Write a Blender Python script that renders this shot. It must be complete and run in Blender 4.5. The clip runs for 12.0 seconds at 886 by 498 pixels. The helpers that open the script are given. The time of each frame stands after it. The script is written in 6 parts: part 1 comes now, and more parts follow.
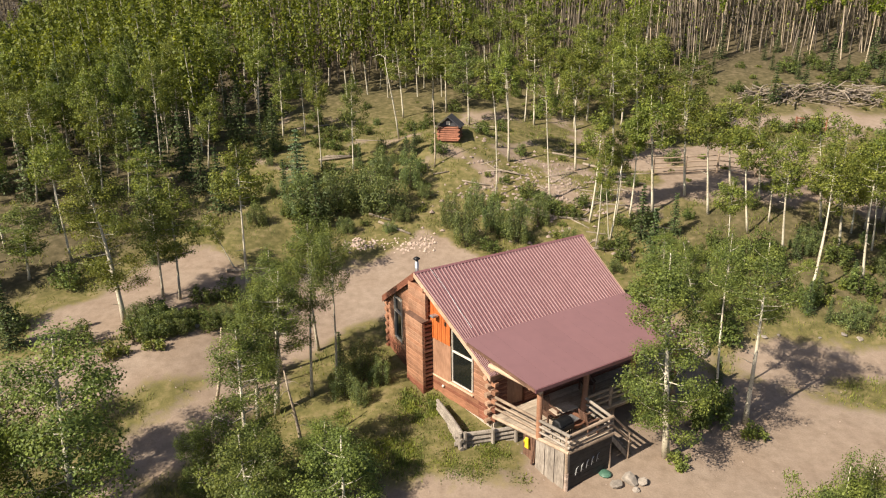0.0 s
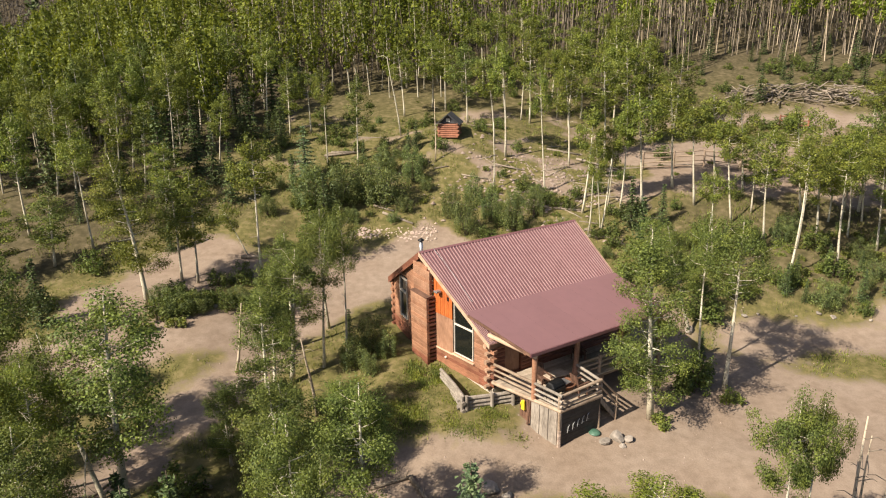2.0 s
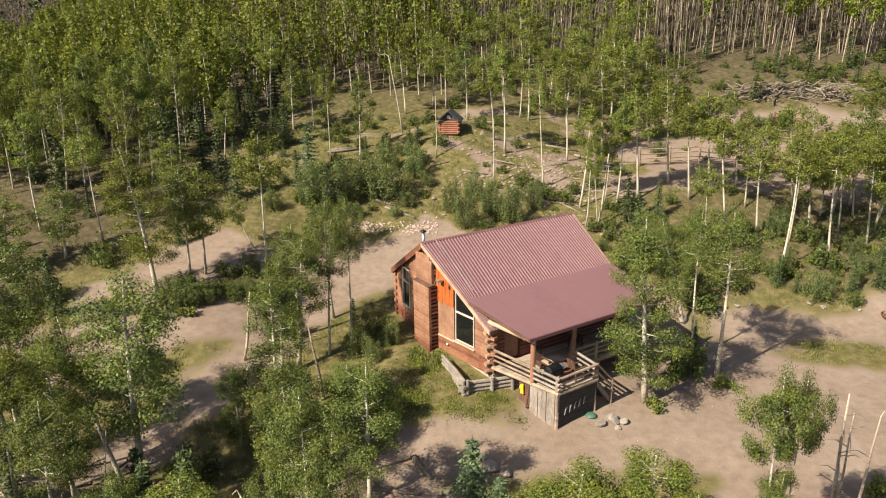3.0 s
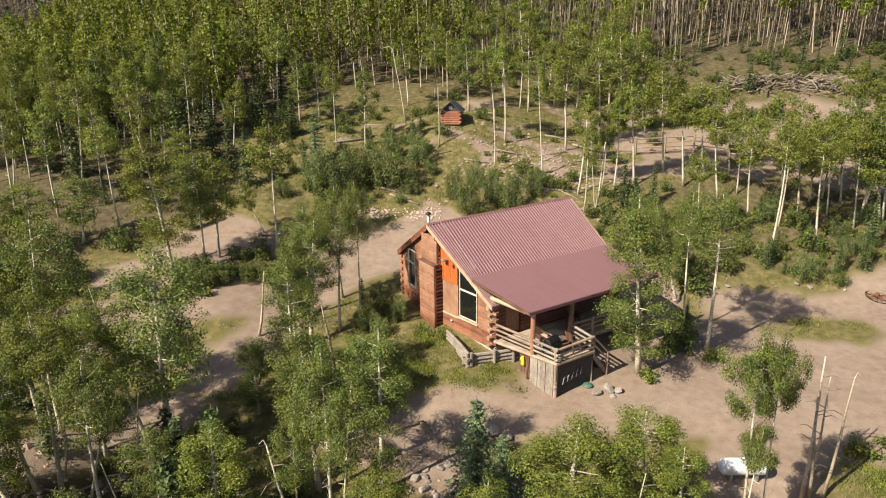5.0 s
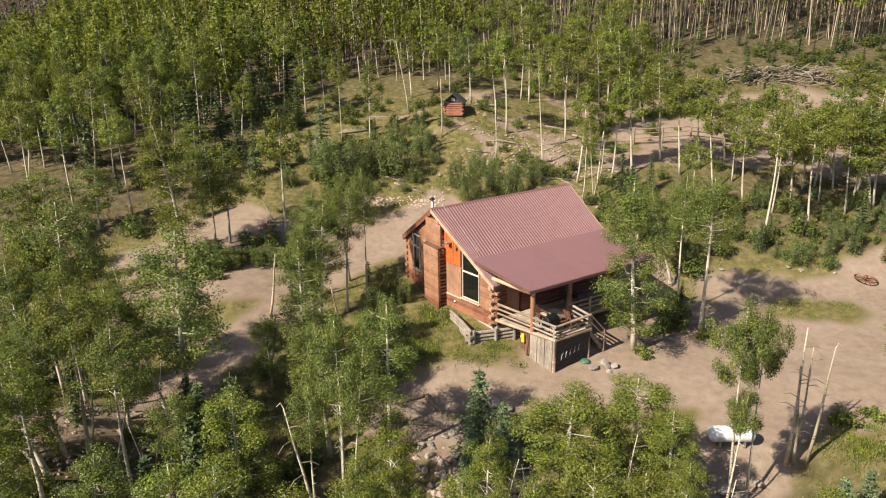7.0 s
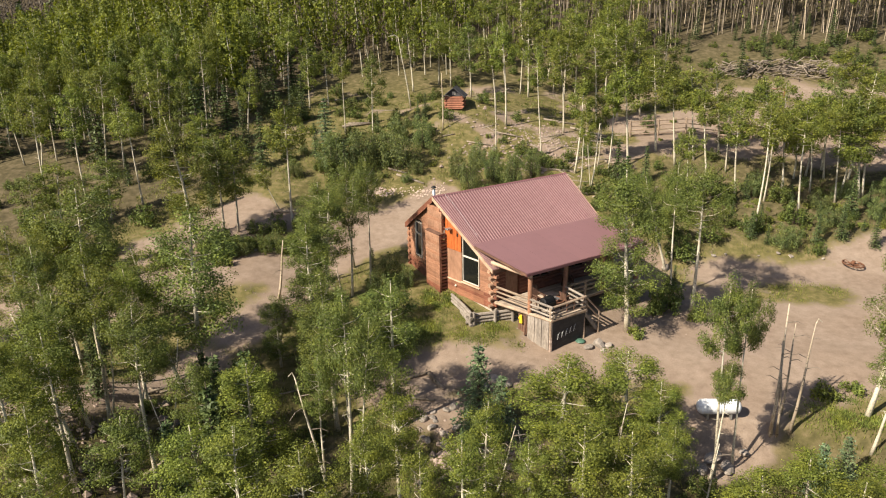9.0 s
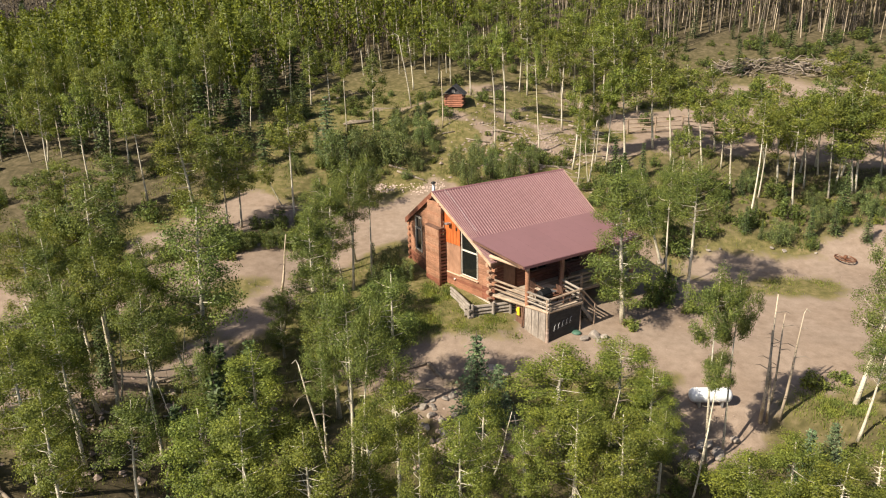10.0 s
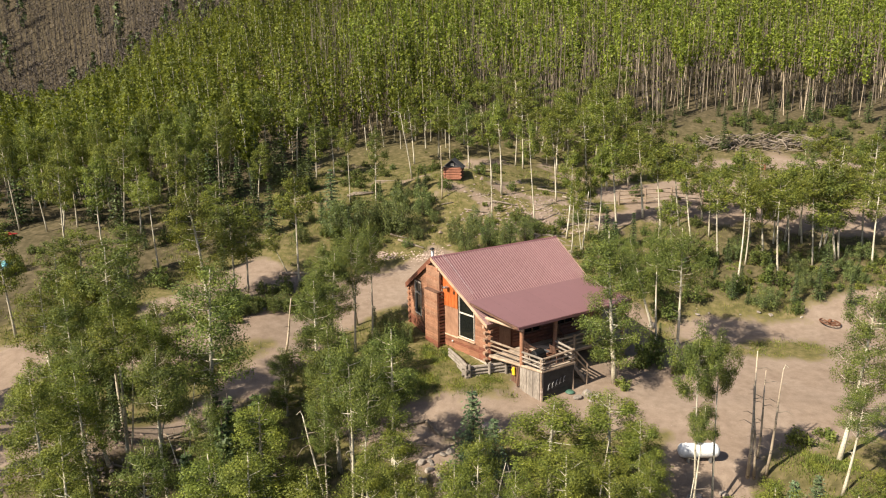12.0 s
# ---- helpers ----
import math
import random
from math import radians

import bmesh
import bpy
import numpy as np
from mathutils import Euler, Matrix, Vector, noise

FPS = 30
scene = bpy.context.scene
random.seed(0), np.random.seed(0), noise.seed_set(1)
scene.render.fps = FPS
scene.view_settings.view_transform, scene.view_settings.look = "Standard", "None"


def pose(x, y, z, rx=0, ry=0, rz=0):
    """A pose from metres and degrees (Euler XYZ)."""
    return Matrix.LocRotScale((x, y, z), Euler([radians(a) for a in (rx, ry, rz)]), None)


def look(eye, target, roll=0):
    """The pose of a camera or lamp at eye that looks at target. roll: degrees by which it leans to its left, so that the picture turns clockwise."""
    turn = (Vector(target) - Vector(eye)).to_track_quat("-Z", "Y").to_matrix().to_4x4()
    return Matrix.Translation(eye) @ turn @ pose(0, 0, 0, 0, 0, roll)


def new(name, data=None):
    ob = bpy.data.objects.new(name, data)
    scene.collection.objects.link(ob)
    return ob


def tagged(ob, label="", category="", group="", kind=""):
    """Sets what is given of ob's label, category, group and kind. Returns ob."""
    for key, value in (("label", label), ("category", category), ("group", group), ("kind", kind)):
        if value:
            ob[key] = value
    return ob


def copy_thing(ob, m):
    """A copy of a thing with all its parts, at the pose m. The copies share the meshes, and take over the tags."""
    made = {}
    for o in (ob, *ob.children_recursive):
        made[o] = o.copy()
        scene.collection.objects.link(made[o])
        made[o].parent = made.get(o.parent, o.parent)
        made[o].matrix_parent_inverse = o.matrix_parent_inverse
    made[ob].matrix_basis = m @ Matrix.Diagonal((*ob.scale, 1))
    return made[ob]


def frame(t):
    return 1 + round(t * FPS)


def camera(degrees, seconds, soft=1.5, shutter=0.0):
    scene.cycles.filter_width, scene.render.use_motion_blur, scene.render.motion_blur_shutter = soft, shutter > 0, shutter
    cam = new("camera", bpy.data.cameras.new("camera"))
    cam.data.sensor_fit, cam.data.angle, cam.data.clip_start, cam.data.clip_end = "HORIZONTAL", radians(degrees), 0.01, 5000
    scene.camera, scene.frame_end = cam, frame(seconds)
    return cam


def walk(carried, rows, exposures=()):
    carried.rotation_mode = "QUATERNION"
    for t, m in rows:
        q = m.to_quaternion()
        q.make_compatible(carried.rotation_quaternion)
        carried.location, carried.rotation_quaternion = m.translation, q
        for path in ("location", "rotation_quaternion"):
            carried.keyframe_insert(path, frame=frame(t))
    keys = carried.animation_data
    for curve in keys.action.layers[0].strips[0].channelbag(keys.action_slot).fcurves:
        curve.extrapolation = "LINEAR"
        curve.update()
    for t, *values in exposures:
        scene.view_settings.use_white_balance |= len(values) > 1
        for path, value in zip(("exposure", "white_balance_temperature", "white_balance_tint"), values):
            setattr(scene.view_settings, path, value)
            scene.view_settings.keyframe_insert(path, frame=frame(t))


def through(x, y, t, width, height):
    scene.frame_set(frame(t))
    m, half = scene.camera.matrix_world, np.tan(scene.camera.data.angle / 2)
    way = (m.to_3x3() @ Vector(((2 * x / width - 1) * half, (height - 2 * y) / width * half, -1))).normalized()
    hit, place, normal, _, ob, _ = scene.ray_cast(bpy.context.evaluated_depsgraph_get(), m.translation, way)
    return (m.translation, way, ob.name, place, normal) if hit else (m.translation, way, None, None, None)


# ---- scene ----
cam = camera(65.6, 12.0, soft=1.1)
PATH = [
    (0, (0.000, 0.000, 17.187), (-0.136, 19.002, 10.950), -0.71),
    (0.5, (-0.070, -0.712, 17.108), (-0.187, 18.306, 10.918), -0.69),
    (1, (-0.132, -1.426, 17.034), (-0.228, 17.606, 10.888), -0.71),
    (1.5, (-0.191, -2.133, 16.967), (-0.265, 16.912, 10.861), -0.74),
    (2, (-0.246, -2.813, 16.908), (-0.300, 16.239, 10.823), -0.76),
    (2.5, (-0.300, -3.447, 16.859), (-0.348, 15.606, 10.776), -0.75),
    (3, (-0.360, -4.018, 16.818), (-0.395, 15.032, 10.730), -0.77),
    (5, (-0.630, -5.980, 16.650), (-0.647, 13.033, 10.446), -0.84),
    (5.5, (-0.668, -6.412, 16.613), (-0.685, 12.589, 10.370), -0.87),
    (6, (-0.690, -6.811, 16.576), (-0.722, 12.180, 10.301), -0.90),
    (6.5, (-0.706, -7.212, 16.533), (-0.758, 11.772, 10.238), -0.97),
    (7, (-0.718, -7.617, 16.487), (-0.796, 11.359, 10.170), -1.03),
    (9, (-0.695, -9.236, 16.348), (-0.823, 9.717, 9.964), -1.24),
    (9.5, (-0.662, -9.662, 16.332), (-0.801, 9.290, 9.945), -1.28),
    (10, (-0.618, -10.113, 16.334), (-0.767, 8.834, 9.930), -1.27),
    (10.5, (-0.565, -10.577, 16.343), (-0.729, 8.393, 10.011), -1.30),
    (11, (-0.514, -11.064, 16.350), (-0.679, 8.034, 10.414), -1.32),
    (11.5, (-0.478, -11.592, 16.344), (-0.632, 7.733, 11.192), -1.25),
    (12, (-0.453, -12.126, 16.339), (-0.590, 7.394, 11.986), -1.25),
]
walk(cam, [(t, look(eye, target, roll)) for t, eye, target, roll in PATH])


# ---- light ----
SUN_FROM = Vector((-0.815, -0.58, 0.87)).normalized()
world = bpy.data.worlds.new("sky")
scene.world = world
world.use_nodes = True
sky = world.node_tree.nodes.new("ShaderNodeTexSky")
sky.sky_type = "NISHITA"
sky.sun_disc = False
sky.sun_elevation = math.asin(SUN_FROM.z)
sky.sun_rotation = math.atan2(SUN_FROM.x, SUN_FROM.y)
sky.altitude = 1200
sky.air_density = 0.8
sky.dust_density = 4.0
back = world.node_tree.nodes["Background"]
back.inputs["Strength"].default_value = 0.07
world.node_tree.links.new(sky.outputs["Color"], back.inputs["Color"])
sun_data = bpy.data.lights.new("sun", "SUN")
sun_data.energy, sun_data.angle, sun_data.color = 4.6, radians(0.53), (1.0, 0.90, 0.74)
sun_lamp = new("sun", sun_data)
sun_lamp.matrix_world = look(SUN_FROM * 100, (0, 0, 0))
scene.view_settings.exposure = 1.03

rng = random.Random(7)
nrng = np.random.default_rng(11)


# ---- materials ----
def material(name, rough=0.8, metal=0.0):
    mat = bpy.data.materials.new(name)
    mat.use_nodes = True
    nodes, links = mat.node_tree.nodes, mat.node_tree.links
    shader = nodes["Principled BSDF"]
    shader.inputs["Roughness"].default_value = rough
    shader.inputs["Metallic"].default_value = metal
    return mat, nodes, links, shader


def add_noise(nodes, links, scale, detail=4.0, coord=None, stretch=None, rough=0.55):
    tex = nodes.new("ShaderNodeTexNoise")
    tex.inputs["Scale"].default_value = scale
    tex.inputs["Detail"].default_value = detail
    tex.inputs["Roughness"].default_value = rough
    if coord is None:
        coord = nodes.new("ShaderNodeTexCoord").outputs["Object"]
    if stretch:
        mapping = nodes.new("ShaderNodeMapping")
        mapping.inputs["Scale"].default_value = stretch
        links.new(coord, mapping.inputs["Vector"])
        coord = mapping.outputs["Vector"]
    links.new(coord, tex.inputs["Vector"])
    return tex


def ramp(nodes, links, source, stops):
    node = nodes.new("ShaderNodeValToRGB")
    while len(node.color_ramp.elements) < len(stops):
        node.color_ramp.elements.new(0.5)
    for element, (at, colour) in zip(node.color_ramp.elements, stops):
        element.position, element.color = at, (*colour, 1)
    links.new(source, node.inputs["Fac"])
    return node.outputs["Color"]


def mix(nodes, links, factor, a, b, mode="MIX"):
    node = nodes.new("ShaderNodeMix")
    node.data_type, node.blend_type = "RGBA", mode
    for socket, value in ((node.inputs[0], factor), (node.inputs[6], a), (node.inputs[7], b)):
        if isinstance(value, bpy.types.NodeSocket):
            links.new(value, socket)
        elif isinstance(value, tuple):
            socket.default_value = (*value, 1)
        else:
            socket.default_value = value
    return node.outputs[2]


def bump(nodes, links, shader, source, strength, distance=0.02):
    node = nodes.new("ShaderNodeBump")
    node.inputs["Strength"].default_value = strength
    node.inputs["Distance"].default_value = distance
    links.new(source, node.inputs["Height"])
    links.new(node.outputs["Normal"], shader.inputs["Normal"])


def vary(nodes, links, colour, amount, island=False):
    """Makes each piece a little lighter or darker than the next."""
    if island:
        source = nodes.new("ShaderNodeNewGeometry").outputs["Random Per Island"]
    else:
        source = nodes.new("ShaderNodeObjectInfo").outputs["Random"]
    level = nodes.new("ShaderNodeMapRange")
    level.inputs["To Min"].default_value = 1 - amount
    level.inputs["To Max"].default_value = 1 + amount
    links.new(source, level.inputs["Value"])
    hsv = nodes.new("ShaderNodeHueSaturation")
    links.new(level.outputs["Result"], hsv.inputs["Value"])
    links.new(colour, hsv.inputs["Color"])
    return hsv.outputs["Color"]


def grained(name, dark, light, rough=0.8, scale=6.0, stretch=(1, 1, 8), island=False, amount=0.18, relief=0.3):
    """Wood with a grain along one axis and stains."""
    mat, nodes, links, shader = material(name, rough)
    grain = add_noise(nodes, links, scale, 5, stretch=stretch)
    stain = add_noise(nodes, links, 1.3, 3)
    colour = ramp(nodes, links, grain.outputs["Fac"], ((0.3, dark), (0.7, light)))
    shade = ramp(nodes, links, stain.outputs["Fac"], ((0.3, (0.62, 0.6, 0.58)), (0.65, (1, 1, 1))))
    colour = mix(nodes, links, 1.0, colour, shade, "MULTIPLY")
    links.new(vary(nodes, links, colour, amount, island), shader.inputs["Base Color"])
    bump(nodes, links, shader, grain.outputs["Fac"], relief)
    return mat


def plain(name, dark, light, rough=0.7, metal=0.0, scale=3.0, relief=0.0, amount=0.0, fleck=0.82):
    """A painted, stony or metal surface with two sizes of mottling."""
    mat, nodes, links, shader = material(name, rough, metal)
    coarse = add_noise(nodes, links, scale, 4)
    fine = add_noise(nodes, links, scale * 9, 3)
    colour = ramp(nodes, links, coarse.outputs["Fac"], ((0.3, dark), (0.7, light)))
    speck = ramp(nodes, links, fine.outputs["Fac"], ((0.35, (fleck, fleck, fleck)), (0.6, (1, 1, 1))))
    colour = mix(nodes, links, 1.0, colour, speck, "MULTIPLY")
    if amount:
        colour = vary(nodes, links, colour, amount)
    links.new(colour, shader.inputs["Base Color"])
    if relief:
        bump(nodes, links, shader, fine.outputs["Fac"], relief)
    return mat


def foliage(name, dark, light, through=0.3, spread=0.35):
    """Leaves: each one its own tone, some light coming through."""
    mat, nodes, links, shader = material(name, 0.55)
    geometry = nodes.new("ShaderNodeNewGeometry")
    colour = ramp(nodes, links, geometry.outputs["Random Per Island"], ((0.0, dark), (0.75, light), (1.0, tuple(min(1, c * 1.35) for c in light))))
    cool = mix(nodes, links, 1.0, colour, (0.83, 0.92, 0.94), "MULTIPLY")
    tree = nodes.new("ShaderNodeObjectInfo").outputs["Random"]
    colour = mix(nodes, links, tree, colour, cool)
    colour = vary(nodes, links, colour, spread * 0.45)
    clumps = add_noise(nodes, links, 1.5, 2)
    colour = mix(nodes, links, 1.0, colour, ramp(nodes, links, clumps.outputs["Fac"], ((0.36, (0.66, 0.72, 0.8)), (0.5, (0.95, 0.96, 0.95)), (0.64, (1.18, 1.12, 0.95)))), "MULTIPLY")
    links.new(colour, shader.inputs["Base Color"])
    shader.inputs["Specular IOR Level"].default_value = 0.25
    thin = nodes.new("ShaderNodeBsdfTranslucent")
    warm = mix(nodes, links, 1.0, colour, (1.2, 1.15, 0.5), "MULTIPLY")
    links.new(warm, thin.inputs["Color"])
    both = nodes.new("ShaderNodeMixShader")
    both.inputs["Fac"].default_value = through
    links.new(shader.outputs["BSDF"], both.inputs[1])
    links.new(thin.outputs["BSDF"], both.inputs[2])
    links.new(both.outputs["Shader"], nodes["Material Output"].inputs["Surface"])
    return mat


def ground_material():
    mat, nodes, links, shader = material("earth_and_grass", 0.95)
    shader.inputs["Specular IOR Level"].default_value = 0.1
    where = nodes.new("ShaderNodeTexCoord").outputs["Object"]
    cover = nodes.new("ShaderNodeAttribute")
    cover.attribute_name = "cover"
    far = nodes.new("ShaderNodeAttribute")
    far.attribute_name = "litter"
    broad = add_noise(nodes, links, 0.35, 5, where)
    mid = add_noise(nodes, links, 2.2, 5, where)
    fine = add_noise(nodes, links, 14.0, 4, where)
    dirt = ramp(nodes, links, mid.outputs["Fac"], ((0.28, (0.223, 0.169, 0.128)), (0.5, (0.27, 0.207, 0.159)), (0.74, (0.312, 0.243, 0.189))))
    dirt = mix(nodes, links, 1.0, dirt, ramp(nodes, links, broad.outputs["Fac"], ((0.3, (0.86, 0.83, 0.80)), (0.65, (1, 1, 1)))), "MULTIPLY")
    grass = ramp(nodes, links, mid.outputs["Fac"], ((0.25, (0.07, 0.068, 0.024)), (0.5, (0.135, 0.118, 0.045)), (0.75, (0.23, 0.178, 0.092))))
    litter = ramp(nodes, links, mid.outputs["Fac"], ((0.25, (0.04, 0.032, 0.02)), (0.55, (0.09, 0.072, 0.045)), (0.8, (0.155, 0.12, 0.082))))
    speck = ramp(nodes, links, fine.outputs["Fac"], ((0.32, (0.88, 0.88, 0.88)), (0.6, (1, 1, 1))))
    blur = nodes.new("ShaderNodeMath")
    blur.operation = "MULTIPLY_ADD"
    links.new(mid.outputs["Fac"], blur.inputs[0])
    blur.inputs[1].default_value = 0.9
    links.new(cover.outputs["Fac"], blur.inputs[2])
    edge = nodes.new("ShaderNodeMapRange")
    edge.inputs["From Min"].default_value = 0.75
    edge.inputs["From Max"].default_value = 1.1
    links.new(blur.outputs[0], edge.inputs["Value"])
    wild = mix(nodes, links, far.outputs["Fac"], grass, litter)
    colour = mix(nodes, links, edge.outputs["Result"], dirt, wild)
    colour = mix(nodes, links, 1.0, colour, speck, "MULTIPLY")
    links.new(colour, shader.inputs["Base Color"])
    bump(nodes, links, shader, fine.outputs["Fac"], 0.4, 0.04)
    return mat


def bark_material(name, pale, mark, density=9.0, island=False):
    mat, nodes, links, shader = material(name, 0.8)
    knots = add_noise(nodes, links, density, 3, stretch=(1, 1, 2.2))
    stain = add_noise(nodes, links, 0.7, 3)
    colour = ramp(nodes, links, knots.outputs["Fac"], ((0.33, mark), (0.42, pale), (0.75, tuple(min(1, c * 1.12) for c in pale))))
    shade = ramp(nodes, links, stain.outputs["Fac"], ((0.3, (0.7, 0.66, 0.58)), (0.6, (1, 1, 1))))
    colour = mix(nodes, links, 1.0, colour, shade, "MULTIPLY")
    links.new(vary(nodes, links, colour, 0.45 if island else 0.2, island), shader.inputs["Base Color"])
    bump(nodes, links, shader, knots.outputs["Fac"], 0.4)
    return mat


M_GROUND = ground_material()
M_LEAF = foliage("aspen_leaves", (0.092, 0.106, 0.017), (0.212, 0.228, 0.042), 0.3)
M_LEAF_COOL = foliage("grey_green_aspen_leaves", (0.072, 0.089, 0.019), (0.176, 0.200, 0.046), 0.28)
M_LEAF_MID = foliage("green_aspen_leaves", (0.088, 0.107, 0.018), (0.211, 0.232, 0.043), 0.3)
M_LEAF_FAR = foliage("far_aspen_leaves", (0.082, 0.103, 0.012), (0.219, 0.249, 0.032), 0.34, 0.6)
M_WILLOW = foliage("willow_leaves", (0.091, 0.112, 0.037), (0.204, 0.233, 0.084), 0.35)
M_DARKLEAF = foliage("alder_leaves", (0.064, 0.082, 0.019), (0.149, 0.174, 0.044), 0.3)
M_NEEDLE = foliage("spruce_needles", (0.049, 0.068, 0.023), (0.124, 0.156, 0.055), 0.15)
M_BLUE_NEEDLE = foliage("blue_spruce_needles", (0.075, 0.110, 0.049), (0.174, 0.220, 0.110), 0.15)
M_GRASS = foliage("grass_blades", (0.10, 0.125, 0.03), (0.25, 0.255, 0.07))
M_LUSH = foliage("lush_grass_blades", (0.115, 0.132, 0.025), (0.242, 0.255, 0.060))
M_BARK = bark_material("aspen_bark", (0.56, 0.51, 0.40), (0.09, 0.075, 0.06))
M_FAR_BARK = bark_material("weathered_aspen_bark", (0.360, 0.293, 0.211), (0.108, 0.081, 0.059), 4, True)
M_POLE = bark_material("sun_bleached_pole", (0.44, 0.36, 0.27), (0.13, 0.1, 0.075), 5)
M_SNAG = bark_material("dead_wood_bark", (0.25, 0.205, 0.16), (0.1, 0.075, 0.055), 5)
M_DEAD = bark_material("standing_dead_bark", (0.16, 0.13, 0.098), (0.072, 0.048, 0.034), 3, True)
M_FAR_DEAD = bark_material("grey_dead_bark", (0.078, 0.062, 0.049), (0.035, 0.026, 0.020), 3, True)
M_BROWN_BARK = bark_material("spruce_bark", (0.11, 0.08, 0.06), (0.05, 0.035, 0.025))
M_LOG = grained("orange_stained_logs", (0.26, 0.122, 0.07), (0.4, 0.207, 0.125), 0.6, 5, (1, 1, 6))
M_LOG_DARK = grained("dark_stained_and_shaded_logs", (0.15, 0.05, 0.028), (0.27, 0.105, 0.06), 0.65, 5, (1, 1, 6))
M_SKIRT = grained("red_brown_siding", (0.225, 0.092, 0.05), (0.34, 0.155, 0.088), 0.7, 4, (1, 1, 6), amount=0.12)
M_LOG_PANEL = grained("tan_wood_sheathing", (0.29, 0.148, 0.088), (0.4, 0.222, 0.138), 0.7, 3, (5, 5, 1), amount=0.08)
M_ORANGE = grained("bright_orange_boards", (0.44, 0.10, 0.022), (0.62, 0.175, 0.045), 0.55, 5, (6, 6, 0.8), amount=0.12)
M_END = plain("sawn_log_ends", (0.3, 0.175, 0.11), (0.44, 0.285, 0.19), 0.8, scale=8, amount=0.2)
M_RAIL = grained("weathered_rail_logs", (0.255, 0.18, 0.125), (0.44, 0.335, 0.245), 0.85, 5, (1, 1, 6))
M_GREYWOOD = grained("silver_grey_planks", (0.21, 0.175, 0.145), (0.38, 0.33, 0.28), 0.9, 4, (4, 4, 1))
M_DECK = grained("sun_bleached_deck_boards", (0.36, 0.285, 0.215), (0.52, 0.43, 0.34), 0.85, 5, (1, 6, 6))
M_BROWNWOOD = grained("brown_painted_wood", (0.10, 0.052, 0.034), (0.19, 0.1, 0.065), 0.7, 5, (1, 1, 5))
M_FASCIA = grained("pale_rake_board", (0.45, 0.30, 0.2), (0.62, 0.45, 0.32), 0.75, 5, (1, 6, 6))
M_ROOF = plain("maroon_roof_metal", (0.188, 0.087, 0.092), (0.219, 0.105, 0.109), 0.45, 0.0, 0.9, amount=0.05, fleck=0.92)
M_PORCH_ROOF = plain("smooth_maroon_roof_metal", (0.194, 0.100, 0.100), (0.212, 0.111, 0.113), 0.5, 0.0, 0.25, amount=0.03, fleck=0.95)
# roof paint made lighter: sunlight on the ribs is painted in
M_RIB = plain("highlit_maroon_ribs", (0.257, 0.150, 0.147), (0.326, 0.206, 0.201), 0.45, 0.0, 2.0)
M_BOULDER = plain("grey_granite", (0.21, 0.178, 0.15), (0.35, 0.3, 0.255), 0.9, scale=3.0, relief=0.6, amount=0.2)
M_RIDGE = plain("maroon_ridge_metal", (0.2, 0.085, 0.09), (0.24, 0.105, 0.11), 0.45, scale=1.5)
M_WHITE = plain("white_window_trim", (0.58, 0.51, 0.42), (0.7, 0.63, 0.53), 0.5, scale=4)
M_TANK = plain("white_tank_paint", (0.74, 0.75, 0.76), (0.84, 0.84, 0.84), 0.35, scale=2)
M_STONE = plain("pinkish_granite", (0.29, 0.21, 0.165), (0.43, 0.335, 0.275), 0.9, scale=3.5, relief=0.5, amount=0.25)
M_FOUNDATION = plain("pale_foundation_stone", (0.42, 0.35, 0.28), (0.58, 0.5, 0.42), 0.9, scale=5, relief=0.4)
M_DARKPAINT = plain("black_painted_boards", (0.016, 0.015, 0.016), (0.04, 0.037, 0.036), 0.7, scale=4)
M_CHALK = plain("white_chalk_paint", (0.231, 0.231, 0.231), (0.341, 0.341, 0.330), 0.8, scale=9)
M_BLACK = plain("black_iron", (0.012, 0.012, 0.013), (0.035, 0.034, 0.034), 0.5, 0.6, scale=5)
M_RUST = plain("rusty_steel", (0.10, 0.042, 0.022), (0.24, 0.11, 0.06), 0.8, 0.3, scale=6)
M_STEEL = plain("galvanised_steel", (0.42, 0.42, 0.42), (0.6, 0.6, 0.6), 0.4, 0.8, scale=5)
M_SHINGLE = plain("dark_grey_roofing", (0.035, 0.034, 0.038), (0.08, 0.078, 0.085), 0.8, scale=6, relief=0.3)
M_REDLOG = grained("red_brown_shed_logs", (0.24, 0.09, 0.05), (0.40, 0.17, 0.10), 0.75, 6, (6, 1, 1))
M_YELLOW = plain("yellow_vinyl", (0.68, 0.47, 0.02), (0.8, 0.58, 0.04), 0.5, scale=4)
M_GREEN = plain("green_plastic", (0.053, 0.120, 0.083), (0.083, 0.173, 0.120), 0.5, scale=4)
M_BLUE = plain("turquoise_paint", (0.17, 0.45, 0.52), (0.25, 0.55, 0.6), 0.4, scale=2)
M_RED = plain("red_paint", (0.42, 0.03, 0.035), (0.55, 0.05, 0.05), 0.4, scale=2)
M_TYRE = plain("black_rubber", (0.015, 0.015, 0.015), (0.03, 0.03, 0.03), 0.85, scale=6)


def glass_material():
    mat, nodes, links, shader = material("dark_window_glass", 0.02)
    shader.inputs["Base Color"].default_value = (0.01, 0.011, 0.01, 1)
    shader.inputs["Specular IOR Level"].default_value = 0.4
    return mat


M_GLASS = glass_material()


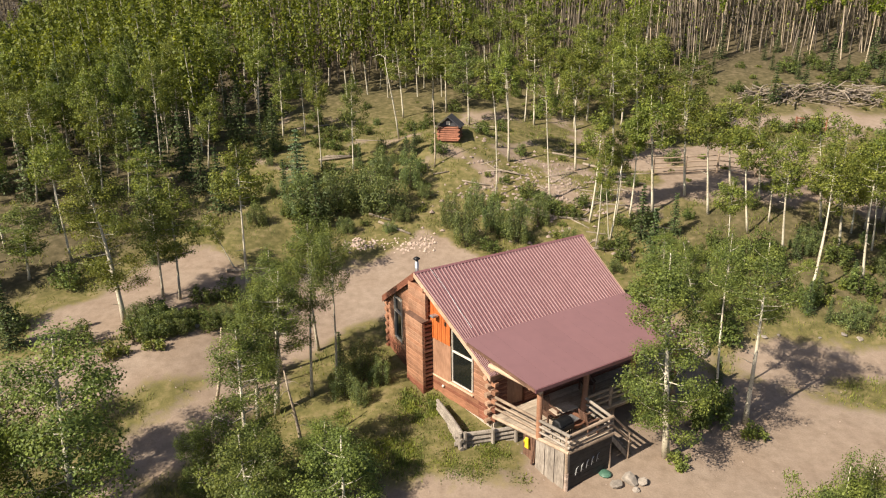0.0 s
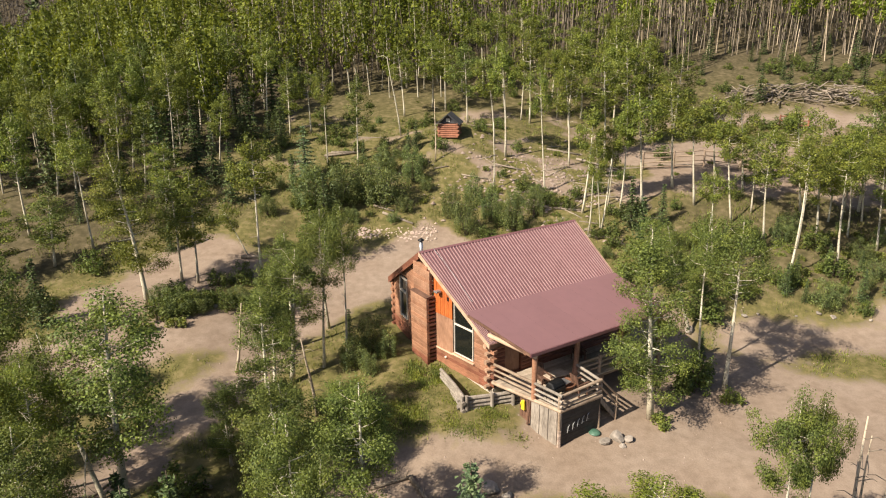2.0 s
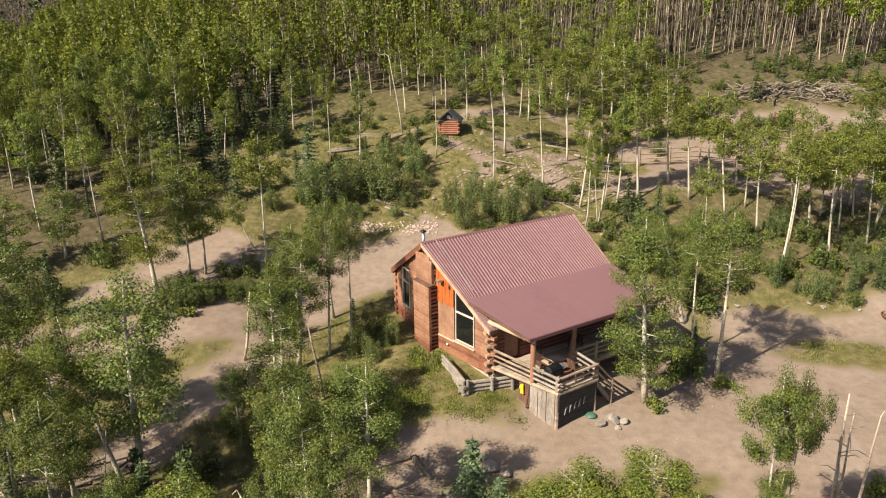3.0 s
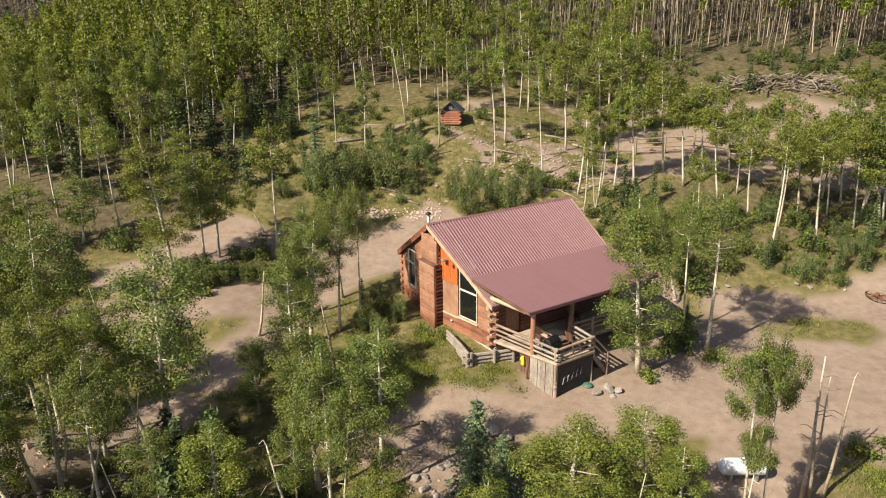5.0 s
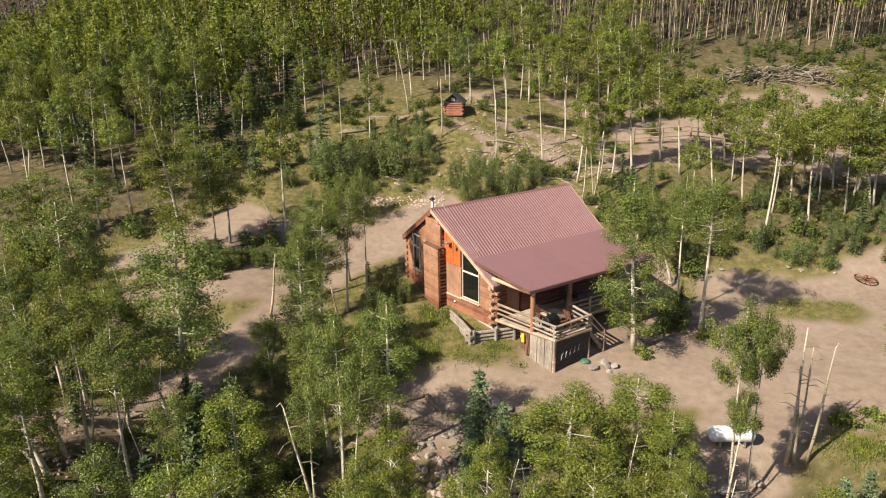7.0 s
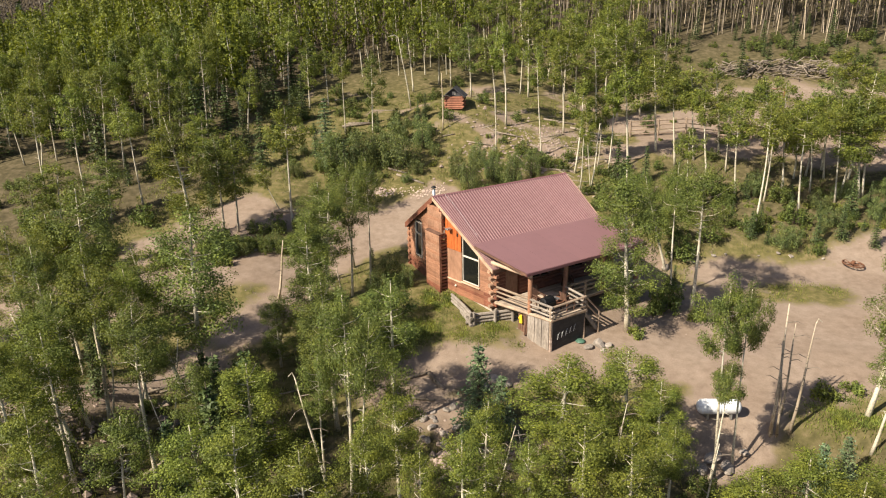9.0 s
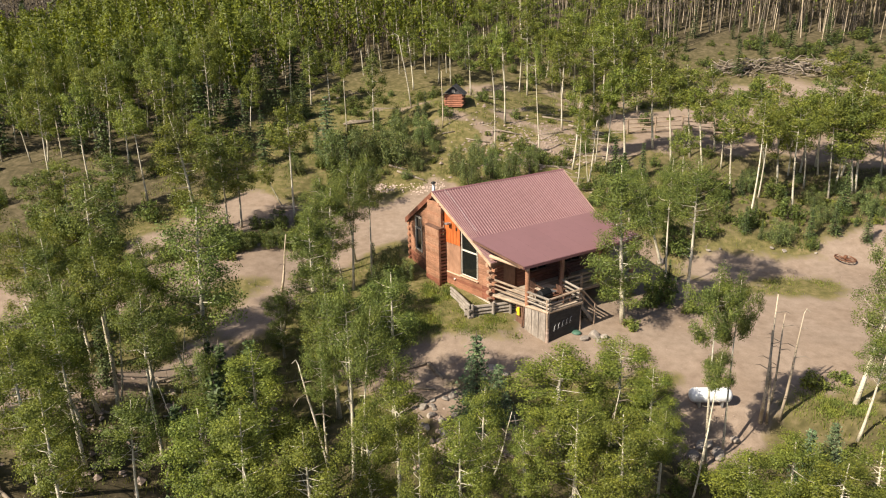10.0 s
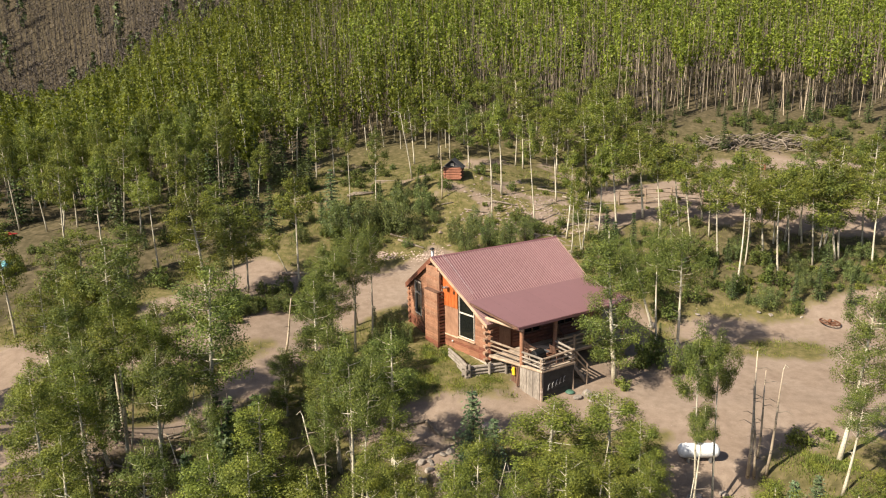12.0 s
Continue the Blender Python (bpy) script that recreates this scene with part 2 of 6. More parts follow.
# ---- building blocks ----
class Geo:
    """Collects vertices and faces of one mesh."""

    def __init__(self):
        self.v, self.f = [], []

    def tube(self, points, radii, n=8, cap=True):
        points = [Vector(p) for p in points]
        start = len(self.v)
        for i, p in enumerate(points):
            way = (points[min(i + 1, len(points) - 1)] - points[max(i - 1, 0)]).normalized()
            side = way.orthogonal().normalized() if abs(way.z) < 0.9 else Vector((1, 0, 0)).cross(way).normalized()
            other = way.cross(side)
            for k in range(n):
                a = 2 * math.pi * k / n
                self.v.append(p + radii[i] * (math.cos(a) * side + math.sin(a) * other))
        for i in range(len(points) - 1):
            for k in range(n):
                a, b = start + i * n + k, start + i * n + (k + 1) % n
                self.f.append((a, b, b + n, a + n))
        if cap:
            self.f.append(tuple(start + k for k in reversed(range(n))))
            self.f.append(tuple(start + (len(points) - 1) * n + k for k in range(n)))
        return self

    def log(self, a, b, r, n=8):
        return self.tube((a, b), (r, r), n)

    def hexa(self, corners):
        """A box from its eight corners: four below, four above, in the same turn."""
        s = len(self.v)
        self.v += [Vector(c) for c in corners]
        self.f += [(s + 3, s + 2, s + 1, s), (s + 4, s + 5, s + 6, s + 7)]
        self.f += [(s + k, s + (k + 1) % 4, s + 4 + (k + 1) % 4, s + 4 + k) for k in range(4)]
        return self

    def box(self, centre, size, turn=None):
        x, y, z = (c / 2 for c in size)
        m = (turn or Matrix()).to_3x3()
        ring = ((-x, -y), (x, -y), (x, y), (-x, y))
        return self.hexa([Vector(centre) + m @ Vector((px, py, pz)) for pz in (-z, z) for px, py in ring])

    def lathe(self, centre, profile, n=16, turn=None):
        """Turns a row of (radius, height) round an upright axis."""
        m = (turn or Matrix()).to_3x3()
        s = len(self.v)
        for r, h in profile:
            for k in range(n):
                a = 2 * math.pi * k / n
                self.v.append(Vector(centre) + m @ Vector((r * math.cos(a), r * math.sin(a), h)))
        for i in range(len(profile) - 1):
            for k in range(n):
                a, b = s + i * n + k, s + i * n + (k + 1) % n
                self.f.append((a, b, b + n, a + n))
        self.f.append(tuple(s + k for k in reversed(range(n))))
        self.f.append(tuple(s + (len(profile) - 1) * n + k for k in range(n)))
        return self

    def data(self, name, mat, smooth=False, bevel=0.0):
        mesh = bpy.data.meshes.new(name)
        mesh.from_pydata([tuple(v) for v in self.v], [], self.f)
        bm = bmesh.new()
        bm.from_mesh(mesh)
        bmesh.ops.recalc_face_normals(bm, faces=bm.faces)
        if bevel:
            sharp = [e for e in bm.edges if len(e.link_faces) == 2 and e.calc_face_angle(0) > 0.9]
            bmesh.ops.bevel(bm, geom=sharp, offset=bevel, segments=1, affect="EDGES")
        bm.to_mesh(mesh)
        bm.free()
        if smooth:
            mesh.shade_smooth()
        mesh.materials.append(mat)
        return mesh


def part(name, geo, mat, parent=None, label="", smooth=False, bevel=0.0):
    mesh = geo if isinstance(geo, bpy.types.Mesh) else geo.data(name, mat, smooth, bevel)
    ob = new(name, mesh)
    ob.parent = parent
    return tagged(ob, label)


def thing(name, at, label, category, group="", turn=0.0, kind=""):
    ob = new(name)
    ob.empty_display_size = 0.3
    ob.matrix_world = pose(at[0], at[1], at[2], 0, 0, turn)
    return tagged(ob, label, category, group, kind)


def quick_mesh(name, mat, verts, quads):
    """A mesh out of two arrays, all faces with the same number of corners."""
    mesh = bpy.data.meshes.new(name)
    verts, quads = np.asarray(verts, np.float32), np.asarray(quads, np.int32)
    mesh.vertices.add(len(verts))
    mesh.vertices.foreach_set("co", verts.ravel())
    mesh.loops.add(quads.size)
    mesh.loops.foreach_set("vertex_index", quads.ravel())
    mesh.polygons.add(len(quads))
    mesh.polygons.foreach_set("loop_start", np.arange(len(quads), dtype=np.int32) * quads.shape[1])
    mesh.update(calc_edges=True)
    mesh.materials.append(mat)
    return mesh


# ---- ground ----
KNOT_Y = (-150, -80, -20, 8, 17, 22, 27, 33, 40, 46, 53, 64, 78, 120, 180, 320, 600)
KNOT_Z = (-14, -6, -2.2, -0.9, -0.4, 0.3, 1.1, 1.7, 3.0, 5.4, 7.7, 9.6, 13.4, 27, 52, 120, 260)


def smoothstep(a, b, v):
    q = np.clip((np.asarray(v, float) - a) / (b - a), 0, 1)
    return q * q * (3 - 2 * q)


def height(x, y):
    """The lie of the land: a yard before the cabin, a bank behind it, then the wooded hill."""
    x, y = np.asarray(x, float), np.asarray(y, float)
    z = sum(np.interp(y + d, KNOT_Y, KNOT_Z) * 0.2 for d in (-3, -1.5, 0, 1.5, 3))
    yard = smoothstep(5, 12, x) * smoothstep(18, 23, y) * (1 - smoothstep(30.5, 35, y))
    z = z * (1 - yard) + (0.2 + 0.04 * np.maximum(0, y - 23)) * yard
    z = z + 0.8 * smoothstep(8, 14, -x) * smoothstep(24, 29, y) * (1 - smoothstep(40, 52, y))
    z = z + 2.3 * smoothstep(11, 17, -x) * (1 - smoothstep(15, 22, y)) * smoothstep(-5, 8, y)
    z = z - 1.0 * smoothstep(4, 14, x) * smoothstep(46, 52, y) * (1 - smoothstep(60, 72, y))
    z = z + 0.45 * (1 - smoothstep(2.5, 5.5, np.hypot(x + 0.3, y - 25.5)))
    z = z + 1.0 * (1 - smoothstep(2, 6, np.hypot(x - 0.2, y - 53.5)))
    z = z - 1.0 * smoothstep(6.5, 9, x) * (1 - smoothstep(15, 17.5, x)) * (1 - smoothstep(15.0, 16.6, y)) * smoothstep(2, 8, y)
    left = smoothstep(0.24, 0.60, -x / np.maximum(20, y + 12)) * (y > 50) * (1 - smoothstep(130, 210, y))
    low = np.interp(50, KNOT_Y, KNOT_Z)
    return z * (1 - left) + (low + (z - low) * 0.08) * left


def on_ground(x, y, sink=0.0):
    return Vector((x, y, float(height(x, y)) - sink))


# bare earth: strips from one place to another, with their half width
TRACKS = ((8, 24, 27, 27, 5.2), (14, 21, 24, 23, 4.0), (26, 31.5, 40, 36, 2.5), (8, 20.6, -5, 20.6, 1.5), (10, 28, 11, 33, 2.2),
          (-30, 25, -17, 28.3, 2.2), (-17, 28.3, -10.5, 31, 2.0), (-10.5, 31, -5.5, 36, 2.6), (-5.5, 36.5, -1.5, 39, 3.2),
          (-7, 37, -15, 37.5, 1.8), (-15, 37.5, -19, 33, 2.6), (-12, 24.2, -9.5, 28.5, 1.6), (-13, 21, -18, 14, 1.5),
          (-19, 12, -24, 23, 1.6), (1.0, 51, 9, 46.5, 0.5), (3.5, 52.5, 12, 50.5, 0.25), (9, 44.5, 13, 45.8, 0.3), (1.5, 46.5, 8, 43.5, -0.1), (11, 47.5, 15, 44, 0.2), (-7, 55.6, 0, 54.5, 0.2), (19, 50, 30, 47.5, 3.4), (16, 54, 27, 55, 2.2), (24, 47.5, 32, 46.5, 2.2),
          (13, 47, 22, 50, 2.0), (26, 63, 44, 62, 1.8), (31, 46.4, 38, 45, 2.6), (17, 30.5, 26, 29.5, 2.6), (11, 16, 13, 19, 2.2), (-3, 19, 1, 15, 1.5))


def bare(x, y):
    """How far a place lies outside the bare earth, in metres; negative inside."""
    x, y = np.asarray(x, float), np.asarray(y, float)
    far = np.full(np.broadcast(x, y).shape, 1e3)
    for ax, ay, bx, by, r in TRACKS:
        q = np.clip(((x - ax) * (bx - ax) + (y - ay) * (by - ay)) / ((bx - ax) ** 2 + (by - ay) ** 2), 0, 1)
        far = np.minimum(far, np.hypot(x - ax - q * (bx - ax), y - ay - q * (by - ay)) - r)
    # the weedy patch in the yard
    return np.maximum(far, 1.3 - np.hypot((x - 20.5) / 2.2, (y - 28.6) / 1.1))


def make_ground():
    xs = np.unique(np.r_[-np.geomspace(34, 460, 26), np.arange(-34, 36.1, 0.42), np.geomspace(36.2, 460, 26)])
    ys = np.unique(np.r_[-np.geomspace(3, 140, 16), np.arange(-3, 62, 0.42), np.geomspace(62, 520, 46)])
    gx, gy = np.meshgrid(xs, ys)
    gz = height(gx, gy)
    lumps = np.array([noise.noise((x * 0.45, y * 0.45, 0)) * 0.16 + noise.noise((x * 1.4, y * 1.4, 5)) * 0.06 for x, y in zip(gx.ravel(), gy.ravel())]).reshape(gx.shape)
    out = bare(gx, gy)
    fray = np.array([noise.noise((x * 0.3, y * 0.3, 9)) * 1.5 + noise.noise((x * 0.95, y * 0.95, 3)) * 0.7 for x, y in zip(gx.ravel(), gy.ravel())]).reshape(gx.shape)
    out = out + fray * np.clip(1.6 - np.abs(out) * 0.15, 0.4, 1.3) * (0.45 + 0.55 * smoothstep(34, 42, gy))
    patchy = smoothstep(42, 46, gy) * (1 - smoothstep(64, 70, gy)) * smoothstep(-24, -14, gx)
    out = np.where(patchy > 0.1, np.minimum(out, 1.1 - 0.45 * smoothstep(-3, 2, gx) + fray * 1.35 + 6 * (1 - patchy)), out)
    gz = gz + lumps * np.clip(0.35 + out * 0.4, 0.25, 1.6)
    nx, ny = len(xs), len(ys)
    index = np.arange(nx * ny).reshape(ny, nx)
    quads = np.stack([index[:-1, :-1], index[:-1, 1:], index[1:, 1:], index[1:, :-1]], -1).reshape(-1, 4)
    mesh = quick_mesh("ground", M_GROUND, np.stack([gx, gy, gz], -1).reshape(-1, 3), quads)
    mesh.shade_smooth()
    for name, values in (("cover", np.clip(0.5 + out * 0.55, 0, 1)), ("litter", 0.9 * smoothstep(50, 82, gy) + 0.8 * smoothstep(8, 20, -gx) * smoothstep(1, 5, out) + 0.6 * smoothstep(12, 18, gx) * smoothstep(33, 36, gy) * (1 - smoothstep(44, 48, gy)) + 0.6 * (1 - smoothstep(14, 18, gy)))):
        mesh.attributes.new(name, "FLOAT", "POINT").data.foreach_set("value", np.clip(values, 0, 1).astype(np.float32).ravel())
    tagged(new("ground", mesh), "pinkish bare earth with patches of dry mountain grass", "ground", kind="structure")


make_ground()


# ---- cabin ----
BASE = 1.2
cabin = thing("log_cabin", (-1.445, 28.314, BASE), "orange-stained log cabin with a maroon metal roof and porch", "cabin", turn=32.78)


def L(u, v, z):
    """A place in the cabin: u along the ridge, v across it towards the porch, z above the sea of the yard."""
    return Vector((u, -v, z - BASE))


PITCH, RIDGE_Z = 0.626, 6.82
SOUTH, NORTH, EAST = 4.66, -3.86, 9.35
LOG_R, COURSE = 0.125, 0.2


def roof_z(v):
    return RIDGE_Z - PITCH * abs(v)


def front_u(v):
    """The gable end is slightly pointed: it falls back on both sides of the ridge."""
    return 0.23 + 0.121 * abs(v)


def log_part(a, b, r=LOG_R, mat=None, name="log", n=8, parent=None):
    g = Geo()
    a, b = Vector(a), Vector(b)
    k = rng.uniform(0.94, 1.05)
    g.tube((a, a.lerp(b, 0.5), b), (r * k, r * k * rng.uniform(0.97, 1.03), r * rng.uniform(0.94, 1.05)), n)
    return part(name, g, mat or M_LOG, parent or cabin, smooth=False)


def squared_log(a, b, tall, thick, mat, name="log", parent=None):
    """A hewn log with flat faces between two points on its middle line."""
    a, b = Vector(a), Vector(b)
    side = (b - a).cross(Vector((0, 0, 1))).normalized() * thick * rng.uniform(0.46, 0.52)
    up = Vector((0, 0, tall / 2))
    g = Geo().hexa([a - side - up, b - side - up, b + side - up, a + side - up, a - side + up, b - side + up, b + side + up, a + side + up])
    return part(name, g, mat, parent or cabin, bevel=0.014)


def spans(low, high, z, holes):
    """What is left of low..high at the height z beside the openings."""
    left = [(low, high)]
    for a, b, za, zb in holes:
        if za - 0.02 < z < zb + 0.02:
            left = [q for s, e in left for q in ((s, min(e, a)), (max(s, b), e)) if q[1] - q[0] > 0.12]
    return left


def gable_logs(sign, low, high, holes, end):
    """Courses of one half of the front gable, between two distances from the ridge."""
    for k in range(26):
        z = 1.52 + COURSE * k
        top = min(high + (0.3 if k % 2 else 0.08) * end, (RIDGE_Z - 0.2 - z) / PITCH)
        for s, e in spans(low, top, z, holes):
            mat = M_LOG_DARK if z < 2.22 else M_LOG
            squared_log(L(front_u(s), sign * s, z), L(front_u(e), sign * e, z), COURSE - 0.008, 0.23, mat)


gable_logs(1, 0.8, SOUTH, ((2.26, 3.66, 2.36, 9), (0.8, 2.26, 2.22, 9)), 1)
gable_logs(-1, 0.1, -NORTH, ((1.9, 2.9, 2.5, 4.75),), 1)


def straight_logs(a, b, z_top, holes, first=1.62):
    """Courses of a long side wall; every other one runs past the corners."""
    k = 0
    while first + COURSE * k < z_top:
        z = first + COURSE * k
        for s, e in spans(a[0], b[0], z, holes):
            s2 = s - (0.34 if k % 2 == 0 else 0.12) if s == a[0] else s
            e2 = e + (0.34 if k % 2 == 0 else 0.12) if e == b[0] else e
            # the porch wall takes darker logs: shade under the roof put into the colour
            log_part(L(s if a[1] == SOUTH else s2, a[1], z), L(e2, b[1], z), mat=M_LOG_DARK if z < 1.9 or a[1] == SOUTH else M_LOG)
            if a[1] == SOUTH and s == a[0]:
                part("log_end", Geo().tube((L(s2 - rng.uniform(0, 0.08), a[1], z), L(s, a[1], z)), (LOG_R * rng.uniform(0.8, 1.0), LOG_R), 9), M_END, cabin, "pale weathered log end")
        k += 1


straight_logs((0.85, SOUTH), (EAST, SOUTH), 3.85, ((1.5, 2.45, 1.9, 3.8), (3.3, 4.6, 2.6, 3.6), (5.8, 7.2, 2.6, 3.6)))
straight_logs((0.8, NORTH), (EAST, NORTH), 4.3, ((3, 4, 2.6, 3.7),))
for k in range(25):
    z = 1.52 + COURSE * k
    reach = (RIDGE_Z - 0.2 - z) / PITCH
    log_part(L(EAST, max(NORTH - 0.25, -reach), z), L(EAST, min(SOUTH + 0.25, reach), z))

# foundation
for a, b in (((0.36, 0.9), (0.83, SOUTH + 0.1)), ((0.3, -0.3), (0.74, NORTH - 0.1))):
    g = Geo()
    g.hexa([L(*a, 0.6), L(a[0] + 0.35, a[1], 0.6), L(b[0] + 0.35, b[1], 0.6), L(*b, 0.6), L(a[0] - 0.12, a[1], 1.44), L(a[0] + 0.35, a[1], 1.44), L(b[0] + 0.35, b[1], 1.44), L(b[0] - 0.12, b[1], 1.44)])
    part("foundation", g, M_FOUNDATION, cabin, "pale stone foundation", bevel=0.02)
for v in (SOUTH, NORTH):
    part("foundation", Geo().box(L(5.1, v, 1.0), (8.6, 0.3, 0.95)), M_FOUNDATION, cabin)


# chimney chase of logs in the middle of the gable
def chase(u_front, low, high, z0, top_of):
    k = 0
    while True:
        z = z0 + COURSE * k
        if z > top_of(low) and z > top_of(high):
            break
        mat = M_LOG if z > 1.75 else M_LOG_DARK
        reach_low = low if z < top_of(low) else -(RIDGE_Z - 0.2 - z) / PITCH
        reach_high = high if z < top_of(high) else (RIDGE_Z - 0.2 - z) / PITCH
        if reach_high - reach_low > 0.15:
            squared_log(L(u_front + 0.08, reach_low, z), L(u_front + 0.08, reach_high, z), COURSE - 0.006, 0.16, M_LOG_PANEL if z > 3.4 and k % 3 else mat)
        z2 = z + COURSE / 2
        for v in (low + 0.1, high - 0.1):
            if z2 < top_of(v):
                log_part(L(u_front + 0.04, v, z2), L(front_u(v) + 0.1, v, z2), 0.075, M_LOG_DARK if k % 2 else mat)
        k += 1


chase(-0.32, -0.45, 1.02, 1.3, lambda v: 4.86)
chase(-0.06, -0.58, 0.9, 4.98, lambda v: roof_z(v) - 0.22)
part("chase_ledge", Geo().hexa([L(-0.33, -0.46, 4.84), L(-0.33, 1.03, 4.84), L(0.05, 1.03, 4.84), L(0.05, -0.46, 4.84), L(-0.33, -0.46, 4.86), L(-0.33, 1.03, 4.86), L(0.05, 1.03, 4.92), L(0.05, -0.46, 4.92)]), M_BROWNWOOD, cabin, "dark weathered cap board")
part("chase_footing", Geo().box(L(0.0, 0.3, 1.0), (0.7, 1.6, 0.5)), M_FOUNDATION, cabin)


def wall_piece(name, v0, v1, z00, z01, z10, z11, proud, thick, mat, label="", bevel=0.0, parent=None):
    """A slab on the front gable: v0..v1, from z00/z10 up to z01/z11 at its two ends."""
    def at(v, z, d):
        return L(front_u(v) - 0.1 - d, v, z)
    g = Geo().hexa([at(v0, z00, proud - thick), at(v0, z00, proud), at(v1, z10, proud), at(v1, z10, proud - thick),
                    at(v0, z01, proud - thick), at(v0, z01, proud), at(v1, z11, proud), at(v1, z11, proud - thick)])
    return part(name, g, mat, parent or cabin, label, bevel=bevel)


def eave(v):
    return roof_z(v) - 0.2


# smooth sheathing below, bright boards above, between chase and window
wall_piece("sheathing_panel", 0.82, 2.2, 2.26, 4.02, 2.26, 4.02, 0.0, 0.06, M_LOG_PANEL, "smooth tan wood sheathing")
wall_piece("trim_strip", 0.82, 2.2, 2.2, 2.27, 2.2, 2.27, 0.03, 0.06, M_FASCIA, "pale trim strip")
for k in range(4):
    wall_piece("siding_board", 0.84, 4.0, 1.46 + 0.185 * k, 1.64 + 0.185 * k, 1.46 + 0.185 * k, 1.64 + 0.185 * k, 0.012 + 0.005 * (k % 2), 0.06, M_SKIRT, "red-brown stained siding board")
for k in range(10):
    a, b = 0.82 + 0.138 * k, 0.82 + 0.138 * (k + 1) - 0.012
    wall_piece("board", a, b, 4.04, eave(a), 4.04, eave(b), 0.025 + 0.006 * (k % 2), 0.05, M_ORANGE)
wall_piece("vent_hole", 1.86, 1.98, 4.88, 5.06, 4.88, 5.06, 0.045, 0.02, M_BLACK, "small dark vent")
g = Geo()
g.box(L(front_u(1.4) - 0.32, 1.4, 5.24), (0.3, 0.26, 0.1))
g.box(L(front_u(1.4) - 0.16, 1.4, 5.22), (0.14, 0.08, 0.06))
part("flood_lamp", g, M_STEEL, cabin, "grey flood lamp under the rake", bevel=0.02)

# the tall window under the rake
window = thing("window", (0, 0, 0), "", "")
window.parent, window.matrix_world = cabin, cabin.matrix_world
window.matrix_basis = Matrix()
for key in ("label", "category"):
    if key in window:
        del window[key]
wall_piece("pane", 2.35, 3.58, 2.44, 3.84, 2.44, 3.84, -0.03, 0.03, M_GLASS, "dark window glass", parent=window)
wall_piece("pane", 2.35, 3.58, 3.92, eave(2.35) - 0.1, 3.92, eave(3.58) - 0.06, -0.03, 0.03, M_GLASS, parent=window)
for v0, v1, a, b, c, d in ((2.305, 2.35, 2.395, eave(2.305), 2.395, eave(2.35)), (3.58, 3.625, 2.395, eave(3.58), 2.395, eave(3.625)), (2.35, 3.58, 2.395, 2.44, 2.395, 2.44), (2.35, 3.58, 3.84, 3.92, 3.84, 3.92)):
    wall_piece("window_frame", v0, v1, a, b, c, d, 0.03, 0.1, M_WHITE, "white painted window frame", 0.012, window)
wall_piece("sill", 2.2, 3.72, 2.28, 2.35, 2.28, 2.35, 0.1, 0.16, M_FASCIA, "", 0.01, window)

# the window on the other half
side_window = new("window")
side_window.parent = cabin


def left_piece(name, a, b, z0, z1, proud, thick, mat):
    def at(s, z, d):
        return L(front_u(s) - 0.1 - d, -s, z)
    g = Geo().hexa([at(a, z0, proud - thick), at(b, z0, proud - thick), at(b, z0, proud), at(a, z0, proud), at(a, z1, proud - thick), at(b, z1, proud - thick), at(b, z1, proud), at(a, z1, proud)])
    part(name, g, mat, side_window)


left_piece("pane", 1.98, 2.82, 2.58, 4.67, -0.03, 0.03, M_GLASS)
for a, b, z0, z1 in ((1.93, 1.98, 2.53, 4.72), (2.82, 2.87, 2.53, 4.72), (1.98, 2.82, 2.53, 2.58), (1.98, 2.82, 4.67, 4.72), (1.98, 2.82, 3.93, 4.0)):
    left_piece("window_frame", a, b, z0, z1, 0.06, 0.12, M_WHITE)

# hose bib on the lower wall
g = Geo().lathe(L(front_u(1.75) - 0.16, 1.75, 1.95), ((0.05, -0.05), (0.07, 0.0), (0.05, 0.05)), 10)
part("outdoor_lamp", g, M_WHITE, cabin, "small white outdoor lamp", smooth=True)


# roof
def roof_edge(v, west):
    return 0.121 * abs(v) - 0.06 if west else 9.95 - 0.07 * abs(v)


def roof_panel(s0, s1, v0, v1, z_of, ribs, lift, name="roof_panel", rib_h=0.045):
    """A strip of ribbed metal from v0 down to v1."""
    g = Geo()
    steps = [(0.0, 0.0)]
    for k in range(ribs):
        c = (k + 0.5) / ribs
        half = 0.017 / (s1 - s0)
        steps += [(c - 1.5 * half, 0.0), (c - half, rib_h), (c + half, rib_h), (c + 1.5 * half, 0.0)]
    steps.append((1.0, 0.0))
    for v in (v0, v1):
        lo, hi = max(s0, roof_edge(v, True)), min(s1, roof_edge(v, False))
        for q, dz in steps:
            g.v.append(L(lo + (hi - lo) * q, v, z_of(v) + lift + dz))
    n = len(steps)
    flip = v1 < v0
    for k in range(n - 1):
        face = (k, k + 1, n + k + 1, n + k)
        g.f.append(face if flip else tuple(reversed(face)))
    if not ribs:
        return part(name, g, M_PORCH_ROOF, cabin)
    ob = part(name, g, M_ROOF, cabin)
    # rib faces get the lighter maroon as a painted highlight
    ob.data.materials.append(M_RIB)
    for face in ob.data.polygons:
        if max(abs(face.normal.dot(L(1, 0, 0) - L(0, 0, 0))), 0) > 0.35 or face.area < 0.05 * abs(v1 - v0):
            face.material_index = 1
    return ob


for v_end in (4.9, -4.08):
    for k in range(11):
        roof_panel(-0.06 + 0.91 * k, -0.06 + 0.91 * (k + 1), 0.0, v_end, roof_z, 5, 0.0)


